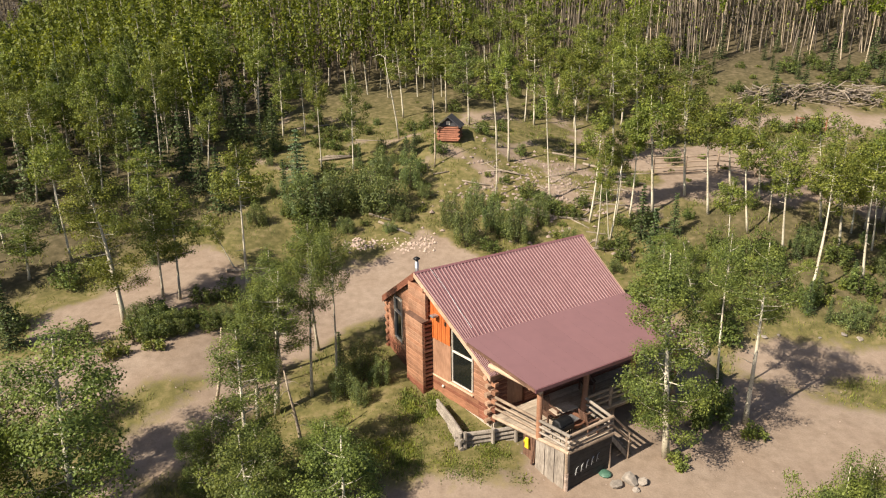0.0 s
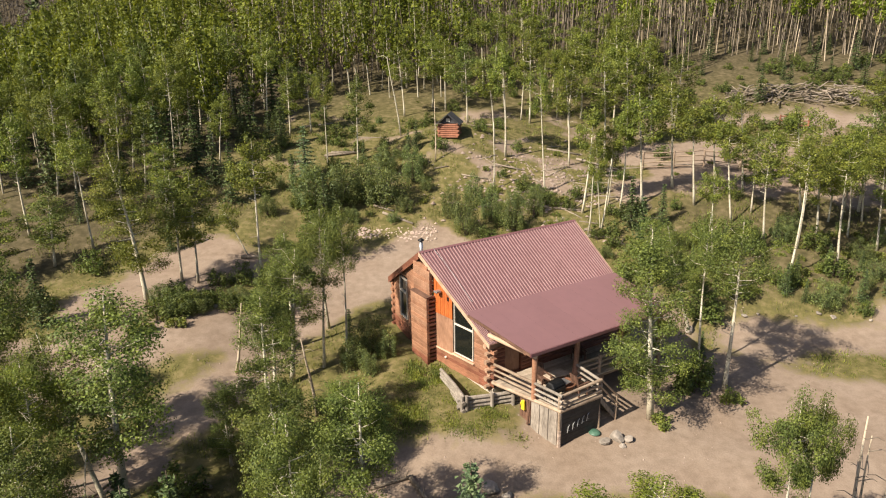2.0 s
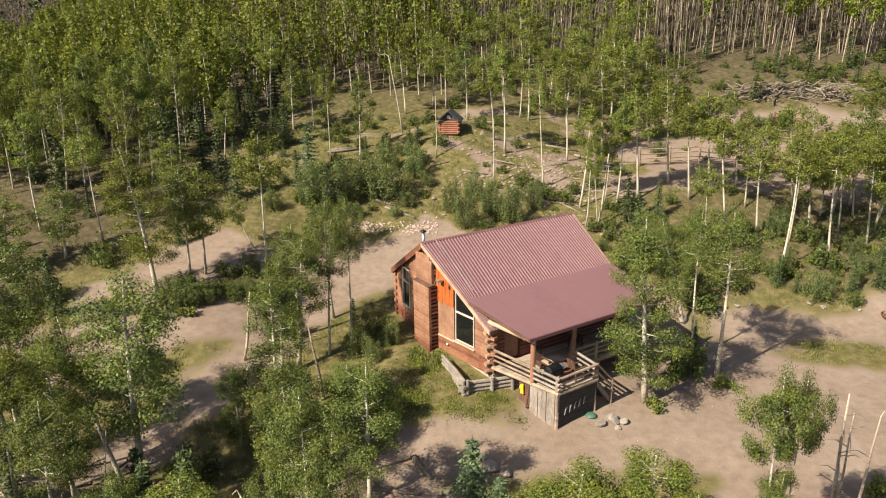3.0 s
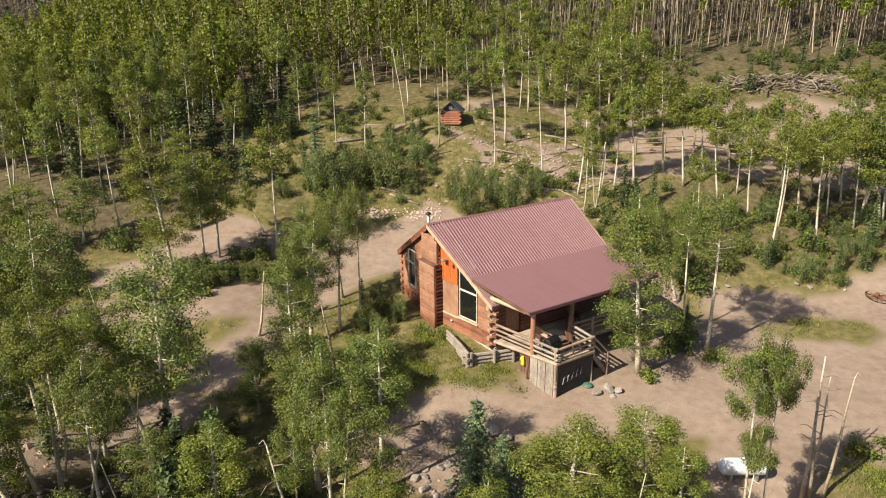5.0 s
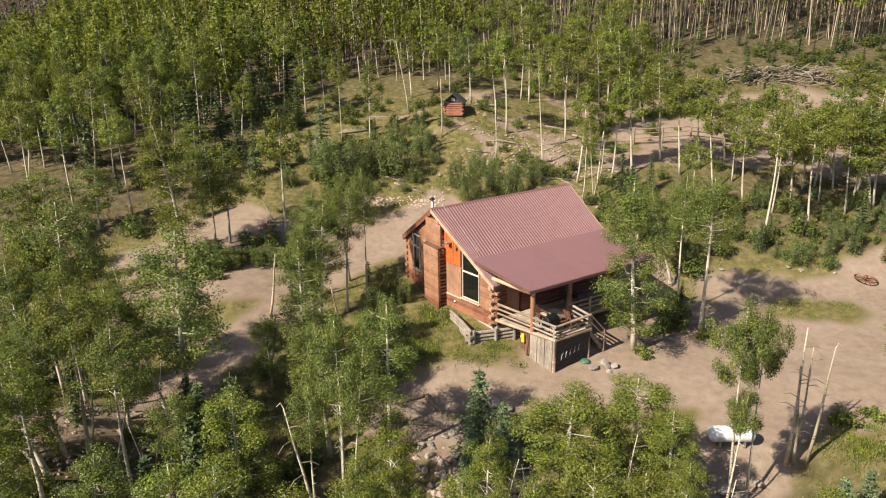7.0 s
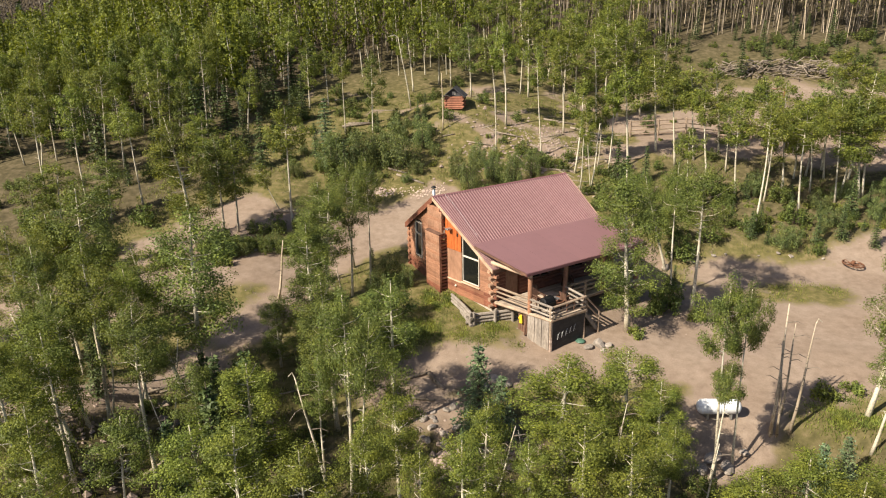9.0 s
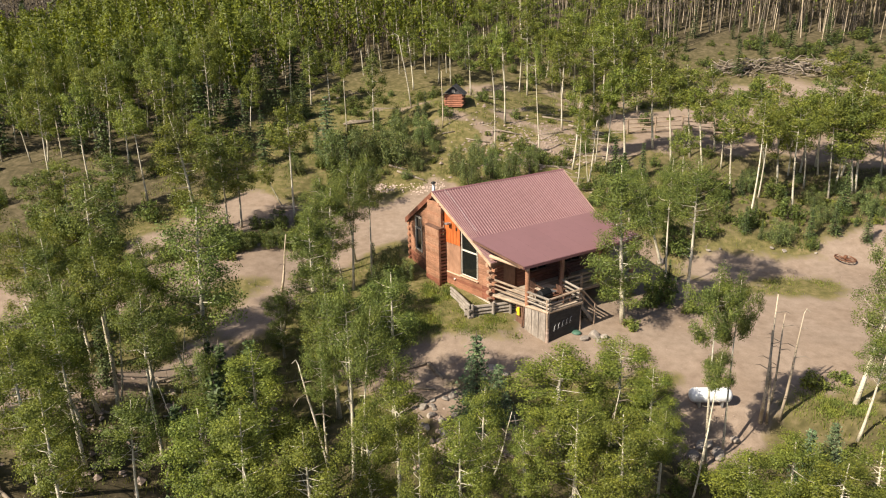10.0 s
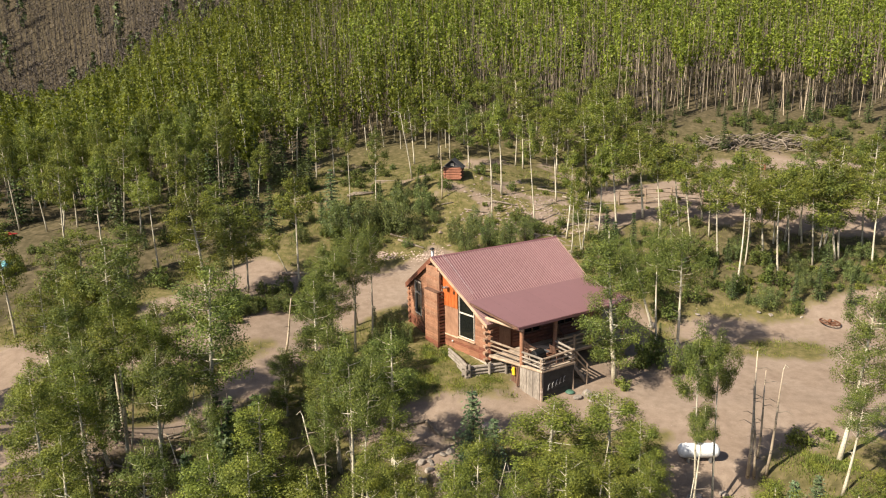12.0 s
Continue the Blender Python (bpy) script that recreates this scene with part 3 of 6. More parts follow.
def slab(name, v0, v1, z_of, below, thick, mat, inset=0.05, label=""):
    """Boards under a roof slope."""
    c = []
    for d in (below + thick, below):
        for v, west in ((v0, True), (v1, True), (v1, False), (v0, False)):
            u = roof_edge(v, west) + (inset if west else -inset)
            c.append(L(u, v, z_of(v) - d))
    part(name, Geo().hexa(c), mat, cabin, label)


slab("roof_deck", 0.0, 4.84, roof_z, 0.02, 0.12, M_BROWNWOOD)
slab("roof_deck", 0.0, -4.02, roof_z, 0.02, 0.16, M_BROWNWOOD)


def rake_board(v0, v1, z_of, deep, west=True, mat=None):
    d = -0.03 if west else 0.03
    c = []
    for top in (-deep, 0.015):
        for v, off in ((v0, 0), (v0, d), (v1, d), (v1, 0)):
            c.append(L(roof_edge(v, west) + off, v, z_of(v) + top))
    part("rake_board", Geo().hexa(c), mat or M_FASCIA, cabin, "pale wooden rake board")


rake_board(0, 4.9, roof_z, 0.2)
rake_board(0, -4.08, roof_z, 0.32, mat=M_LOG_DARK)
rake_board(0, 4.9, roof_z, 0.2, False)
rake_board(0, -4.08, roof_z, 0.2, False)
for v, v2 in ((4.9, 4.93), (-4.08, -4.12)):
    c = [L(roof_edge(v, w), q, roof_z(v) + t) for t in (-0.2, 0.0) for q, w in ((v, True), (v2, True), (v2, False), (v, False))]
    part("eave_board", Geo().hexa(c), M_BROWNWOOD, cabin)
# rafter ends under the left eave
for k in range(9):
    u = 0.9 + 1.05 * k
    log_part(L(u, -3.2, roof_z(3.2) - 0.3), L(u, -4.0, roof_z(4.0) - 0.28), 0.075, M_BROWNWOOD, "rafter")
g = Geo()
for a, b in ((0.0, 0.1), (0.0, -0.1)):
    c = [L(u, v, z) for z0 in (0.03, 0.045) for u, v, z in ((-0.08, a, RIDGE_Z + z0), (-0.08 + 0.02, b, roof_z(b) + z0), (9.93, b, roof_z(b) + z0), (9.96, a, RIDGE_Z + z0))]
    g.hexa(c)
part("ridge_cap", g, M_RIDGE, cabin)


def porch_z(v):
    return 4.76 - 0.14 * (v - 3.3)


for k in range(11):
    roof_panel(-0.06 + 0.91 * k, -0.06 + 0.91 * (k + 1) - 0.004, 3.3, 7.3, porch_z, 0, 0.03, "porch_roof_panel")
slab("porch_roof_deck", 3.5, 7.24, porch_z, 0.0, 0.08, M_BROWNWOOD)
c = [L(roof_edge(7.3, w), v, porch_z(7.3) + t) for t in (-0.13, 0.02) for v, w in ((7.3, True), (7.34, True), (7.34, False), (7.3, False))]
part("eave_board", Geo().hexa(c), M_RIDGE, cabin)
rake_board(3.5, 7.3, porch_z, 0.1, True, M_BROWNWOOD)
rake_board(3.5, 7.3, porch_z, 0.1, False, M_BROWNWOOD)

# a cable hangs down the roof from the ridge
g = Geo().tube([L(0.75 + 0.28 * q + 0.05 * math.sin(5 * q), 0.05 + 2.9 * q, roof_z(0.05 + 2.9 * q) + 0.07) for q in (0, 0.25, 0.5, 0.75, 1)], [0.008] * 5, 5)
part("cable", g, M_STEEL, cabin, "thin pale cable on the roof")

# stove pipe behind the ridge
g = Geo().lathe(L(0.62, -0.9, 6.0), ((0.09, 0), (0.09, 0.95), (0.075, 0.95), (0.075, 1.0)), 14)
pipe = part("stove_pipe", g, M_STEEL, cabin, "grey metal stove pipe", smooth=True)
part("pipe_cap", Geo().lathe(L(0.62, -0.9, 7.06), ((0.15, 0), (0.16, 0.04), (0.05, 0.12), (0.01, 0.13)), 14), M_BLACK, cabin, "black pipe cap", smooth=True)

# door and windows under the porch
part("door", Geo().box(L(1.97, SOUTH - 0.03, 2.85), (0.86, 0.07, 1.78)), M_LOG_PANEL, cabin, "tan plank door", bevel=0.01)
for a, b in ((3.3, 4.6), (5.8, 7.2)):
    part("pane", Geo().box(L((a + b) / 2, SOUTH - 0.02, 3.1), (b - a - 0.1, 0.03, 0.9)), M_GLASS, cabin)
    for z in (2.62, 3.58):
        part("window_frame", Geo().box(L((a + b) / 2, SOUTH + 0.06, z), (b - a, 0.06, 0.08)), M_BROWNWOOD, cabin)
    for u in (a + 0.04, (a + b) / 2, b - 0.04):
        part("window_frame", Geo().box(L(u, SOUTH + 0.06, 3.1), (0.07, 0.06, 0.88)), M_BROWNWOOD, cabin)

# ---- porch and deck ----
FLOOR = 1.95
porch = thing("porch_deck", (-1.445, 28.314, BASE), "raised log porch with weathered railings beside the cabin", "porch", turn=32.78)


def west_edge(v):
    return 0.67 + 0.2021 * (v - 4.74)


for k in range(15):
    v = 4.86 + 0.15 * k
    c = [L(u, q, FLOOR + t) for t in (-0.04, 0.0) for q, u in ((v, west_edge(v)), (v + 0.142, west_edge(v + 0.142)), (v + 0.142, 9.4), (v, 9.4))]
    part("deck_board", Geo().hexa(c), M_DECK, porch)
for k in range(10):
    v = 7.11 + 0.15 * k
    c = [L(u, q, FLOOR + t) for t in (-0.04, 0.0) for q, u in ((v, west_edge(v)), (v + 0.142, west_edge(v + 0.142)), (v + 0.142, 3.7), (v, 3.7))]
    part("deck_board", Geo().hexa(c), M_DECK, porch)


def beam(a, b, r, mat=M_RAIL, name="rail", n=8):
    return log_part(a, b, r, mat, name, n, porch)


# joists and the log edge of the floor
beam(L(west_edge(4.9), 4.9, 1.88), L(west_edge(8.6), 8.6, 1.98), 0.085, M_RAIL, "edge_log")
beam(L(1.45, 8.55, 1.97), L(3.75, 8.55, 2.0), 0.085, M_RAIL, "edge_log")
beam(L(3.7, 6.98, 1.84), L(9.5, 6.98, 1.84), 0.1, M_RAIL, "edge_log")

# railings
for h, r in ((0.30, 0.05), (0.54, 0.05), (0.80, 0.065)):
    beam(L(west_edge(5.0), 5.0, FLOOR + h + 0.06), L(west_edge(7.2), 7.2, FLOOR + h), r)
    beam(L(west_edge(7.2), 7.2, FLOOR + h), L(west_edge(8.62), 8.62, FLOOR + h - 0.06), r, M_GREYWOOD)
    beam(L(1.4, 8.55, FLOOR + h - 0.08), L(3.72, 8.55, FLOOR + h), r)
    beam(L(3.66, 8.6, FLOOR + h - 0.03), L(3.78, 6.95, FLOOR + h), r, M_GREYWOOD)
    beam(L(3.75, 6.97, FLOOR + h), L(9.45, 6.97, FLOOR + h), r)
for u, v, top in ((1.43, 8.55, 2.68), (3.68, 8.55, 2.72), (9.3, 6.95, 2.85), (5.2, 6.97, 2.85), (7.9, 6.97, 2.85)):
    beam(L(u, v, 0.6 if u > 4 else 0.4), L(u, v if v < 8 else 8.46, top), 0.08 if u > 4 else 0.06, M_RAIL, "railing_post")
for u, v, r in ((1.2, 7.15, 0.115), (6.5, 6.9, 0.12), (9.2, 6.9, 0.12)):
    beam(L(u, v, FLOOR - 0.05), L(u, v, porch_z(v) - 0.1), r, M_LOG, "roof_post", 12)
g = Geo().tube((L(3.72, 6.95, FLOOR - 0.02), L(3.73, 6.92, FLOOR + 0.25), L(3.8, 6.9, FLOOR + 0.9), L(3.86, 6.88, 4.15)), (0.2, 0.15, 0.12, 0.11), 12)
part("roof_post", g, M_LOG, porch, "flared log post")
beam(L(0.85, 6.9, 4.1), L(9.8, 6.9, 4.1), 0.1, M_LOG, "eave_log", 10)
beam(L(0.78, 4.5, 4.02), L(1.12, 7.3, 4.02), 0.1, M_FASCIA, "tie_log", 10)
for k in range(7):
    beam(L(1.7 + 1.3 * k, 4.0, porch_z(4.0) - 0.16), L(1.7 + 1.3 * k, 7.2, porch_z(7.2) - 0.16), 0.06, M_BROWNWOOD, "rafter")
for u in (1.7, 3.6, 5.4, 7.3, 9.2):
    beam(L(u, 6.95, 0.3), L(u, 6.95, 1.8), 0.09, M_RAIL, "support_post")

# planked enclosure under the corner of the deck
n = 10
for k in range(n):
    a, b = 7.08 + 1.5 * k / n, 7.08 + 1.5 * (k + 1) / n - 0.012
    d = 0.03 + 0.012 * (k % 3)
    c = [L(west_edge(v) + o, v, z) for z in (0.25, 1.9) for v, o in ((a, 0.02 - d), (b, 0.02 - d), (b, 0.08), (a, 0.08))]
    part("plank", Geo().hexa(c), M_GREYWOOD, porch)
for k in range(9):
    z0 = 0.2 + 0.19 * k
    c = [L(u, v, z) for z in (z0, z0 + 0.182) for u, v in ((1.5, 8.56), (3.72, 8.56), (3.72, 8.48), (1.5, 8.48))]
    part("plank", Geo().hexa(c), M_DARKPAINT, porch, "black painted plank")
for k in range(6):
    part("corner_block", Geo().tube((L(1.43, 8.53, 0.3 + 0.13 * k), L(1.43, 8.53, 0.42 + 0.13 * k)), (0.085, 0.09), 7), M_STONE, porch, "rough stone corner block")
# white marks painted on the black boards
for k in range(5):
    u = 1.85 + 0.27 * k
    g = Geo()
    g.tube((L(u, 8.575, 0.85 + 0.05 * k), L(u + 0.05, 8.575, 1.12 + 0.05 * k), L(u + 0.13, 8.575, 1.2 + 0.05 * k)), (0.018, 0.024, 0.016), 5)
    g.tube((L(u + 0.02, 8.575, 1.0 + 0.05 * k), L(u + 0.13, 8.575, 0.9 + 0.05 * k)), (0.016, 0.012), 5)
    part("painted_mark", g, M_CHALK, porch, "white painted squiggle")
# brown boards and braces where the floor log meets the planks
for k in range(5):
    v = 6.35 + 0.15 * k
    c = [L(west_edge(q) + o, q, z) for z in (0.5, 1.82) for q, o in ((v, 0.12), (v + 0.13, 0.12), (v + 0.13, 0.17), (v, 0.17))]
    part("plank", Geo().hexa(c), M_BROWNWOOD, porch)
beam(L(west_edge(6.95) - 0.06, 6.95, 0.7), L(west_edge(7.02), 7.02, 1.85), 0.05, M_BROWNWOOD, "brace")

# steps down from the deck
for k in range(7):
    u, z = 3.76 + 0.165 * k, FLOOR - 0.19 - 0.19 * k
    part("tread", Geo().box(L(u + 0.1, 7.8, z), (0.26, 1.3, 0.05)), M_GREYWOOD, porch, bevel=0.008)
for v in (7.12, 8.5):
    c = [L(u, q, z + t) for t in (-0.26, 0.0) for u, q, z in ((3.74, v - 0.03, 1.9), (4.95, v - 0.03, 0.45), (4.95, v + 0.03, 0.45), (3.74, v + 0.03, 1.9))]
    part("stringer", Geo().hexa(c), M_GREYWOOD, porch)
for h in (0.45, 0.8):
    beam(L(3.7, 8.55, FLOOR + h), L(4.85, 8.55, FLOOR + h - 1.2), 0.045, M_RAIL)
beam(L(4.7, 8.55, 0.2), L(4.7, 8.55, 1.75), 0.045, M_RAIL, "railing_post")


# ---- things on and round the porch ----
def world_at(u, v, z):
    return cabin.matrix_world @ L(u, v, z)


def make_grill():
    t = thing("barbecue_grill", world_at(1.85, 7.75, FLOOR), "black covered barbecue grill on the deck", "grill", turn=40)
    for x in (-0.32, 0.32):
        for y in (-0.2, 0.2):
            part("leg", Geo().tube(((x, y, 0), (x, y, 0.5)), (0.02, 0.02), 6), M_BLACK, t)
    part("firebox", Geo().box((0, 0, 0.6), (0.8, 0.5, 0.25)), M_BLACK, t, bevel=0.03)
    g = Geo()
    g.hexa([(-0.4, -0.25, 0.73), (0.4, -0.25, 0.73), (0.4, 0.25, 0.73), (-0.4, 0.25, 0.73), (-0.36, -0.12, 0.95), (0.36, -0.12, 0.95), (0.36, 0.16, 0.95), (-0.36, 0.16, 0.95)])
    part("hood", g, M_BLACK, t, bevel=0.05)
    part("side_shelf", Geo().box((0.58, 0, 0.72), (0.34, 0.44, 0.03)), M_STEEL, t)


def make_fire_bowl():
    t = thing("fire_bowl", world_at(2.55, 7.55, FLOOR), "rusty brown round fire bowl on the deck", "fire bowl")
    part("bowl", Geo().lathe((0, 0, 0.25), ((0.15, 0.0), (0.38, 0.12), (0.46, 0.3), (0.5, 0.3), (0.5, 0.34), (0.42, 0.34), (0.3, 0.14)), 20), M_RUST, t, smooth=True)
    for k in range(3):
        a = 2.1 * k
        part("leg", Geo().tube(((0.22 * math.cos(a), 0.22 * math.sin(a), 0.3), (0.36 * math.cos(a), 0.36 * math.sin(a), 0)), (0.025, 0.025), 6), M_BLACK, t)


def make_chair(u, v, turn):
    t = thing("wooden_chair", world_at(u, v, FLOOR), "brown wooden porch chair with slatted back", "chair", "porch chairs", turn)
    for k in range(4):
        part("seat_slat", Geo().box((0, -0.2 + 0.13 * k, 0.42), (0.5, 0.115, 0.03)), M_BROWNWOOD, t)
    for k in range(4):
        part("back_slat", Geo().box((-0.19 + 0.127 * k, 0.3, 0.72), (0.11, 0.03, 0.6), pose(0, 0, 0, -14)), M_BROWNWOOD, t)
    for x in (-0.24, 0.24):
        part("leg", Geo().box((x, -0.22, 0.3), (0.06, 0.06, 0.6)), M_BROWNWOOD, t)
        part("leg", Geo().box((x, 0.24, 0.22), (0.06, 0.06, 0.44)), M_BROWNWOOD, t)
        part("armrest", Geo().box((x, -0.02, 0.61), (0.09, 0.6, 0.03)), M_BROWNWOOD, t)


def make_table():
    t = thing("low_table", world_at(2.9, 6.6, FLOOR), "low pale wooden table on the porch", "table", turn=32)
    part("tabletop", Geo().box((0, 0, 0.44), (1.1, 0.6, 0.05)), M_DECK, t, bevel=0.01)
    for x in (-0.48, 0.48):
        for y in (-0.24, 0.24):
            part("leg", Geo().box((x, y, 0.21), (0.06, 0.06, 0.42)), M_BROWNWOOD, t)


def make_coat():
    p = world_at(west_edge(6.62) + 0.02, 6.62, 1.3)
    t = thing("yellow_raincoat", p, "yellow vinyl raincoat hung on brown boards under the deck", "raincoat", turn=32.78)
    g = Geo()
    g.hexa([(-0.05, -0.11, -0.05), (0.06, -0.11, -0.05), (0.06, 0.11, -0.05), (-0.06, 0.1, -0.05), (-0.02, -0.07, 0.4), (0.05, -0.07, 0.4), (0.05, 0.07, 0.4), (-0.02, 0.07, 0.4)])
    part("coat_body", g, M_YELLOW, t, bevel=0.02)
    part("sleeve", Geo().tube(((0.02, 0.08, 0.36), (-0.02, 0.13, 0.2), (0.0, 0.13, 0.08)), (0.03, 0.035, 0.03), 7), M_YELLOW, t, smooth=True)


make_grill()
make_fire_bowl()
make_chair(3.1, 7.9, 120)
make_chair(2.2, 6.6, 30)
make_chair(5.2, 5.6, 10)
make_table()
make_coat()


# ---- trees ----
def leaf_blades(centres, size, seed, flat=0.3, aspect=0.8, outward=None):
    """One small blade per centre, turned at random, leaning outwards and up."""
    r = np.random.default_rng(seed)
    n = len(centres)
    normal = r.normal(size=(n, 3))
    if outward is not None:
        normal = normal * 0.5 + outward * 0.85
        normal[:, 2] += flat
    else:
        normal[:, 2] = np.abs(normal[:, 2]) + flat
    normal /= np.linalg.norm(normal, axis=1, keepdims=True)
    along = np.cross(normal, r.normal(size=(n, 3)))
    along /= np.linalg.norm(along, axis=1, keepdims=True) + 1e-9
    across = np.cross(normal, along)
    s = (size * r.uniform(0.6, 1.3, n))[:, None]
    a, b = along * s * 0.62, across * s * 0.62 * aspect
    verts = np.stack([centres - a, centres + 0.55 * a - b, centres + 0.55 * a + b], 1).reshape(-1, 3)
    return verts, np.arange(3 * n).reshape(-1, 3)


def crown_points(blobs, count, seed):
    """Leaf places in clumps, given as x, y, z, width and height, and the way outwards from each clump."""
    r = np.random.default_rng(seed)
    blobs = np.array(blobs)
    weight = blobs[:, 3] * (blobs[:, 3] + blobs[:, 4])
    pick = r.choice(len(blobs), count, p=weight / weight.sum())
    way = r.normal(size=(count, 3))
    way /= np.linalg.norm(way, axis=1, keepdims=True)
    far = r.uniform(0.08, 1, (count, 1)) ** 0.45 * r.uniform(0.75, 1.12, (count, 1))
    return blobs[pick, :3] + way * far * np.c_[blobs[pick, 3], blobs[pick, 3], blobs[pick, 4]], way


def aspen_shape(seed, h, width, bare_part, limbs, leaves, leaf, sides=7, stout=1.0):
    """Trunk with limbs, and clumps of leaves along the limbs. Returns the stem and the blades."""
    r = random.Random(seed)
    wood = Geo()
    rad = (0.011 * h + 0.035) * stout
    lx, ly = r.uniform(-0.02, 0.02) * h, r.uniform(-0.02, 0.02) * h
    bend = r.uniform(-0.025, 0.025) * h
    n = 8

    def at(q):
        return Vector((lx * q + bend * math.sin(q * 3.1), ly * q + bend * math.sin(q * 2.2 + 1), h * q))

    wood.tube([at(k / n * 0.97) for k in range(n + 1)], [rad * (1.25 if k == 0 else 1) * (1 - 0.86 * k / n) for k in range(n + 1)], sides)
    blobs = []
    fine = 0.125 * width
    for k in range(limbs):
        u = (k + 0.5) / limbs
        q = bare_part + (0.95 - bare_part) * u
        swell = math.sin(math.pi * (0.22 + 0.68 * u)) ** 0.7
        reach = width * 0.5 * swell * r.uniform(0.5, 1.05)
        a = k * 2.4 + r.uniform(-0.7, 0.7)
        start = at(q - 0.06)
        end = start + Vector((math.cos(a) * reach, math.sin(a) * reach, (0.035 * h + 0.2 * reach) * r.uniform(0.3, 1.3)))
        mid = start.lerp(end, 0.5) + Vector((0, 0, -0.1 * reach))
        wood.tube((start, mid, end), (rad * 0.2, rad * 0.12, rad * 0.03), 4, False)
        if r.random() < 0.06:
            continue
        b = fine * r.uniform(0.85, 1.35)
        blobs.append((*end, b, b * r.uniform(0.75, 1.1)))
        blobs.append((*mid.lerp(end, 0.4), b * 0.9, b * 0.9))
        if r.random() < 0.6:
            blobs.append((*start.lerp(mid, 0.8), fine * 0.85, fine * r.uniform(0.8, 1.2)))
        for s in (-1, 1):
            c = a + 0.75 * s + r.uniform(-0.3, 0.3)
            ln = reach * r.uniform(0.3, 0.6)
            tip = mid.lerp(end, r.uniform(0.1, 0.6)) + Vector((math.cos(c) * ln, math.sin(c) * ln, ln * r.uniform(0.0, 0.7)))
            blobs.append((*tip, fine * r.uniform(0.6, 1.15), fine * r.uniform(0.6, 1.1)))
    # a few dead stubs on the bare stem
    for k in range(r.randint(2, 5)):
        q = r.uniform(bare_part * 0.45, bare_part)
        a = r.uniform(0, 6.28)
        ln = r.uniform(0.2, 0.55)
        wood.tube((at(q), at(q) + Vector((math.cos(a) * ln, math.sin(a) * ln, r.uniform(-0.1, 0.25)))), (rad * 0.2, rad * 0.08), 4, False)
    for q in (0.88, 0.93, 0.98):
        blobs.append((*(at(q) + Vector((r.uniform(-0.15, 0.15), r.uniform(-0.15, 0.15), 0))), fine * 1.1, fine * 1.2))
    places, way = crown_points(blobs, leaves, seed)
    out = places - np.array([lx * 0.7, ly * 0.7, h * (0.35 + 0.5 * bare_part)])
    out /= np.linalg.norm(out, axis=1, keepdims=True) + 1e-6
    verts, quads = leaf_blades(places, leaf, seed + 1, outward=0.7 * way + 0.5 * out)
    return wood, verts, quads


def plant(name, wood, verts, quads, bark, leaf_mat, label, category, group):
    """A tree kept below the ground until it is placed."""
    t = thing(name, (0, 0, -50), label, category, group)
    part("trunk", wood, bark, t, smooth=True)
    part("crown", quick_mesh("crown", leaf_mat, verts, quads), leaf_mat, t)
    return t


CROWN = 3.0


def aspen_kinds(count, bare_part, leaves, leaf, seed, sides, limbs, mats, stout=1.0):
    """Some aspens 8 m high with a crown 3 m wide."""
    label = "aspen with a low full crown of green leaves" if bare_part < 0.4 else "aspen tree with white bark and a loose green crown" if bare_part < 0.58 else "tall aspen with a long bare white stem"
    return [plant("aspen_tree", *aspen_shape(seed + 13 * k, 8.0, CROWN, bare_part + 0.03 * (k - 1), limbs + 2 * k, leaves, leaf, sides, stout), M_BARK, mats[k % len(mats)], label, "tree", "aspens") for k in range(count)]


NEAR = {0.3: aspen_kinds(3, 0.3, 21000, 0.062, 100, 8, 36, (M_LEAF,)), 0.47: aspen_kinds(4, 0.49, 16500, 0.062, 160, 8, 30, (M_LEAF, M_LEAF_MID)), 0.65: aspen_kinds(4, 0.67, 13000, 0.062, 230, 8, 24, (M_LEAF, M_LEAF_MID), 0.85)}
COOL = {0.27: aspen_kinds(3, 0.2, 26000, 0.06, 300, 8, 42, (M_LEAF_COOL,)), 0.45: aspen_kinds(3, 0.44, 17500, 0.06, 360, 8, 30, (M_LEAF_COOL,)), 0.65: aspen_kinds(2, 0.65, 13000, 0.06, 420, 8, 24, (M_LEAF_COOL,), 0.85), 0.85: aspen_kinds(2, 0.74, 15000, 0.06, 460, 8, 18, (M_LEAF_COOL,), 0.8)}
MID = {0.38: aspen_kinds(3, 0.38, 6200, 0.1, 500, 6, 26, (M_LEAF_MID, M_LEAF_COOL), 0.75), 0.5: aspen_kinds(4, 0.53, 5200, 0.1, 560, 6, 22, (M_LEAF_MID, M_LEAF), 0.75), 0.62: aspen_kinds(4, 0.66, 4500, 0.1, 640, 6, 18, (M_LEAF_MID, M_LEAF), 0.75)}
USED = set()


def place(kind, x, y, h=8.0, wide=1.0, turn=None, base=8.0, lean=0.0):
    """Sets a copy of a plant on the ground, that high, leaning to the right by some degrees."""
    s = h / base
    m = Matrix.Translation(on_ground(x, y, 0.06)) @ pose(0, 0, 0, 0, lean, 0) @ pose(0, 0, 0, 0, 0, rng.uniform(0, 360) if turn is None else turn) @ Matrix.Diagonal((s * wide, s * wide, s, 1))
    ob = copy_thing(kind, Matrix()) if kind.name in USED else kind
    USED.add(kind.name)
    ob.matrix_basis = m
    return ob


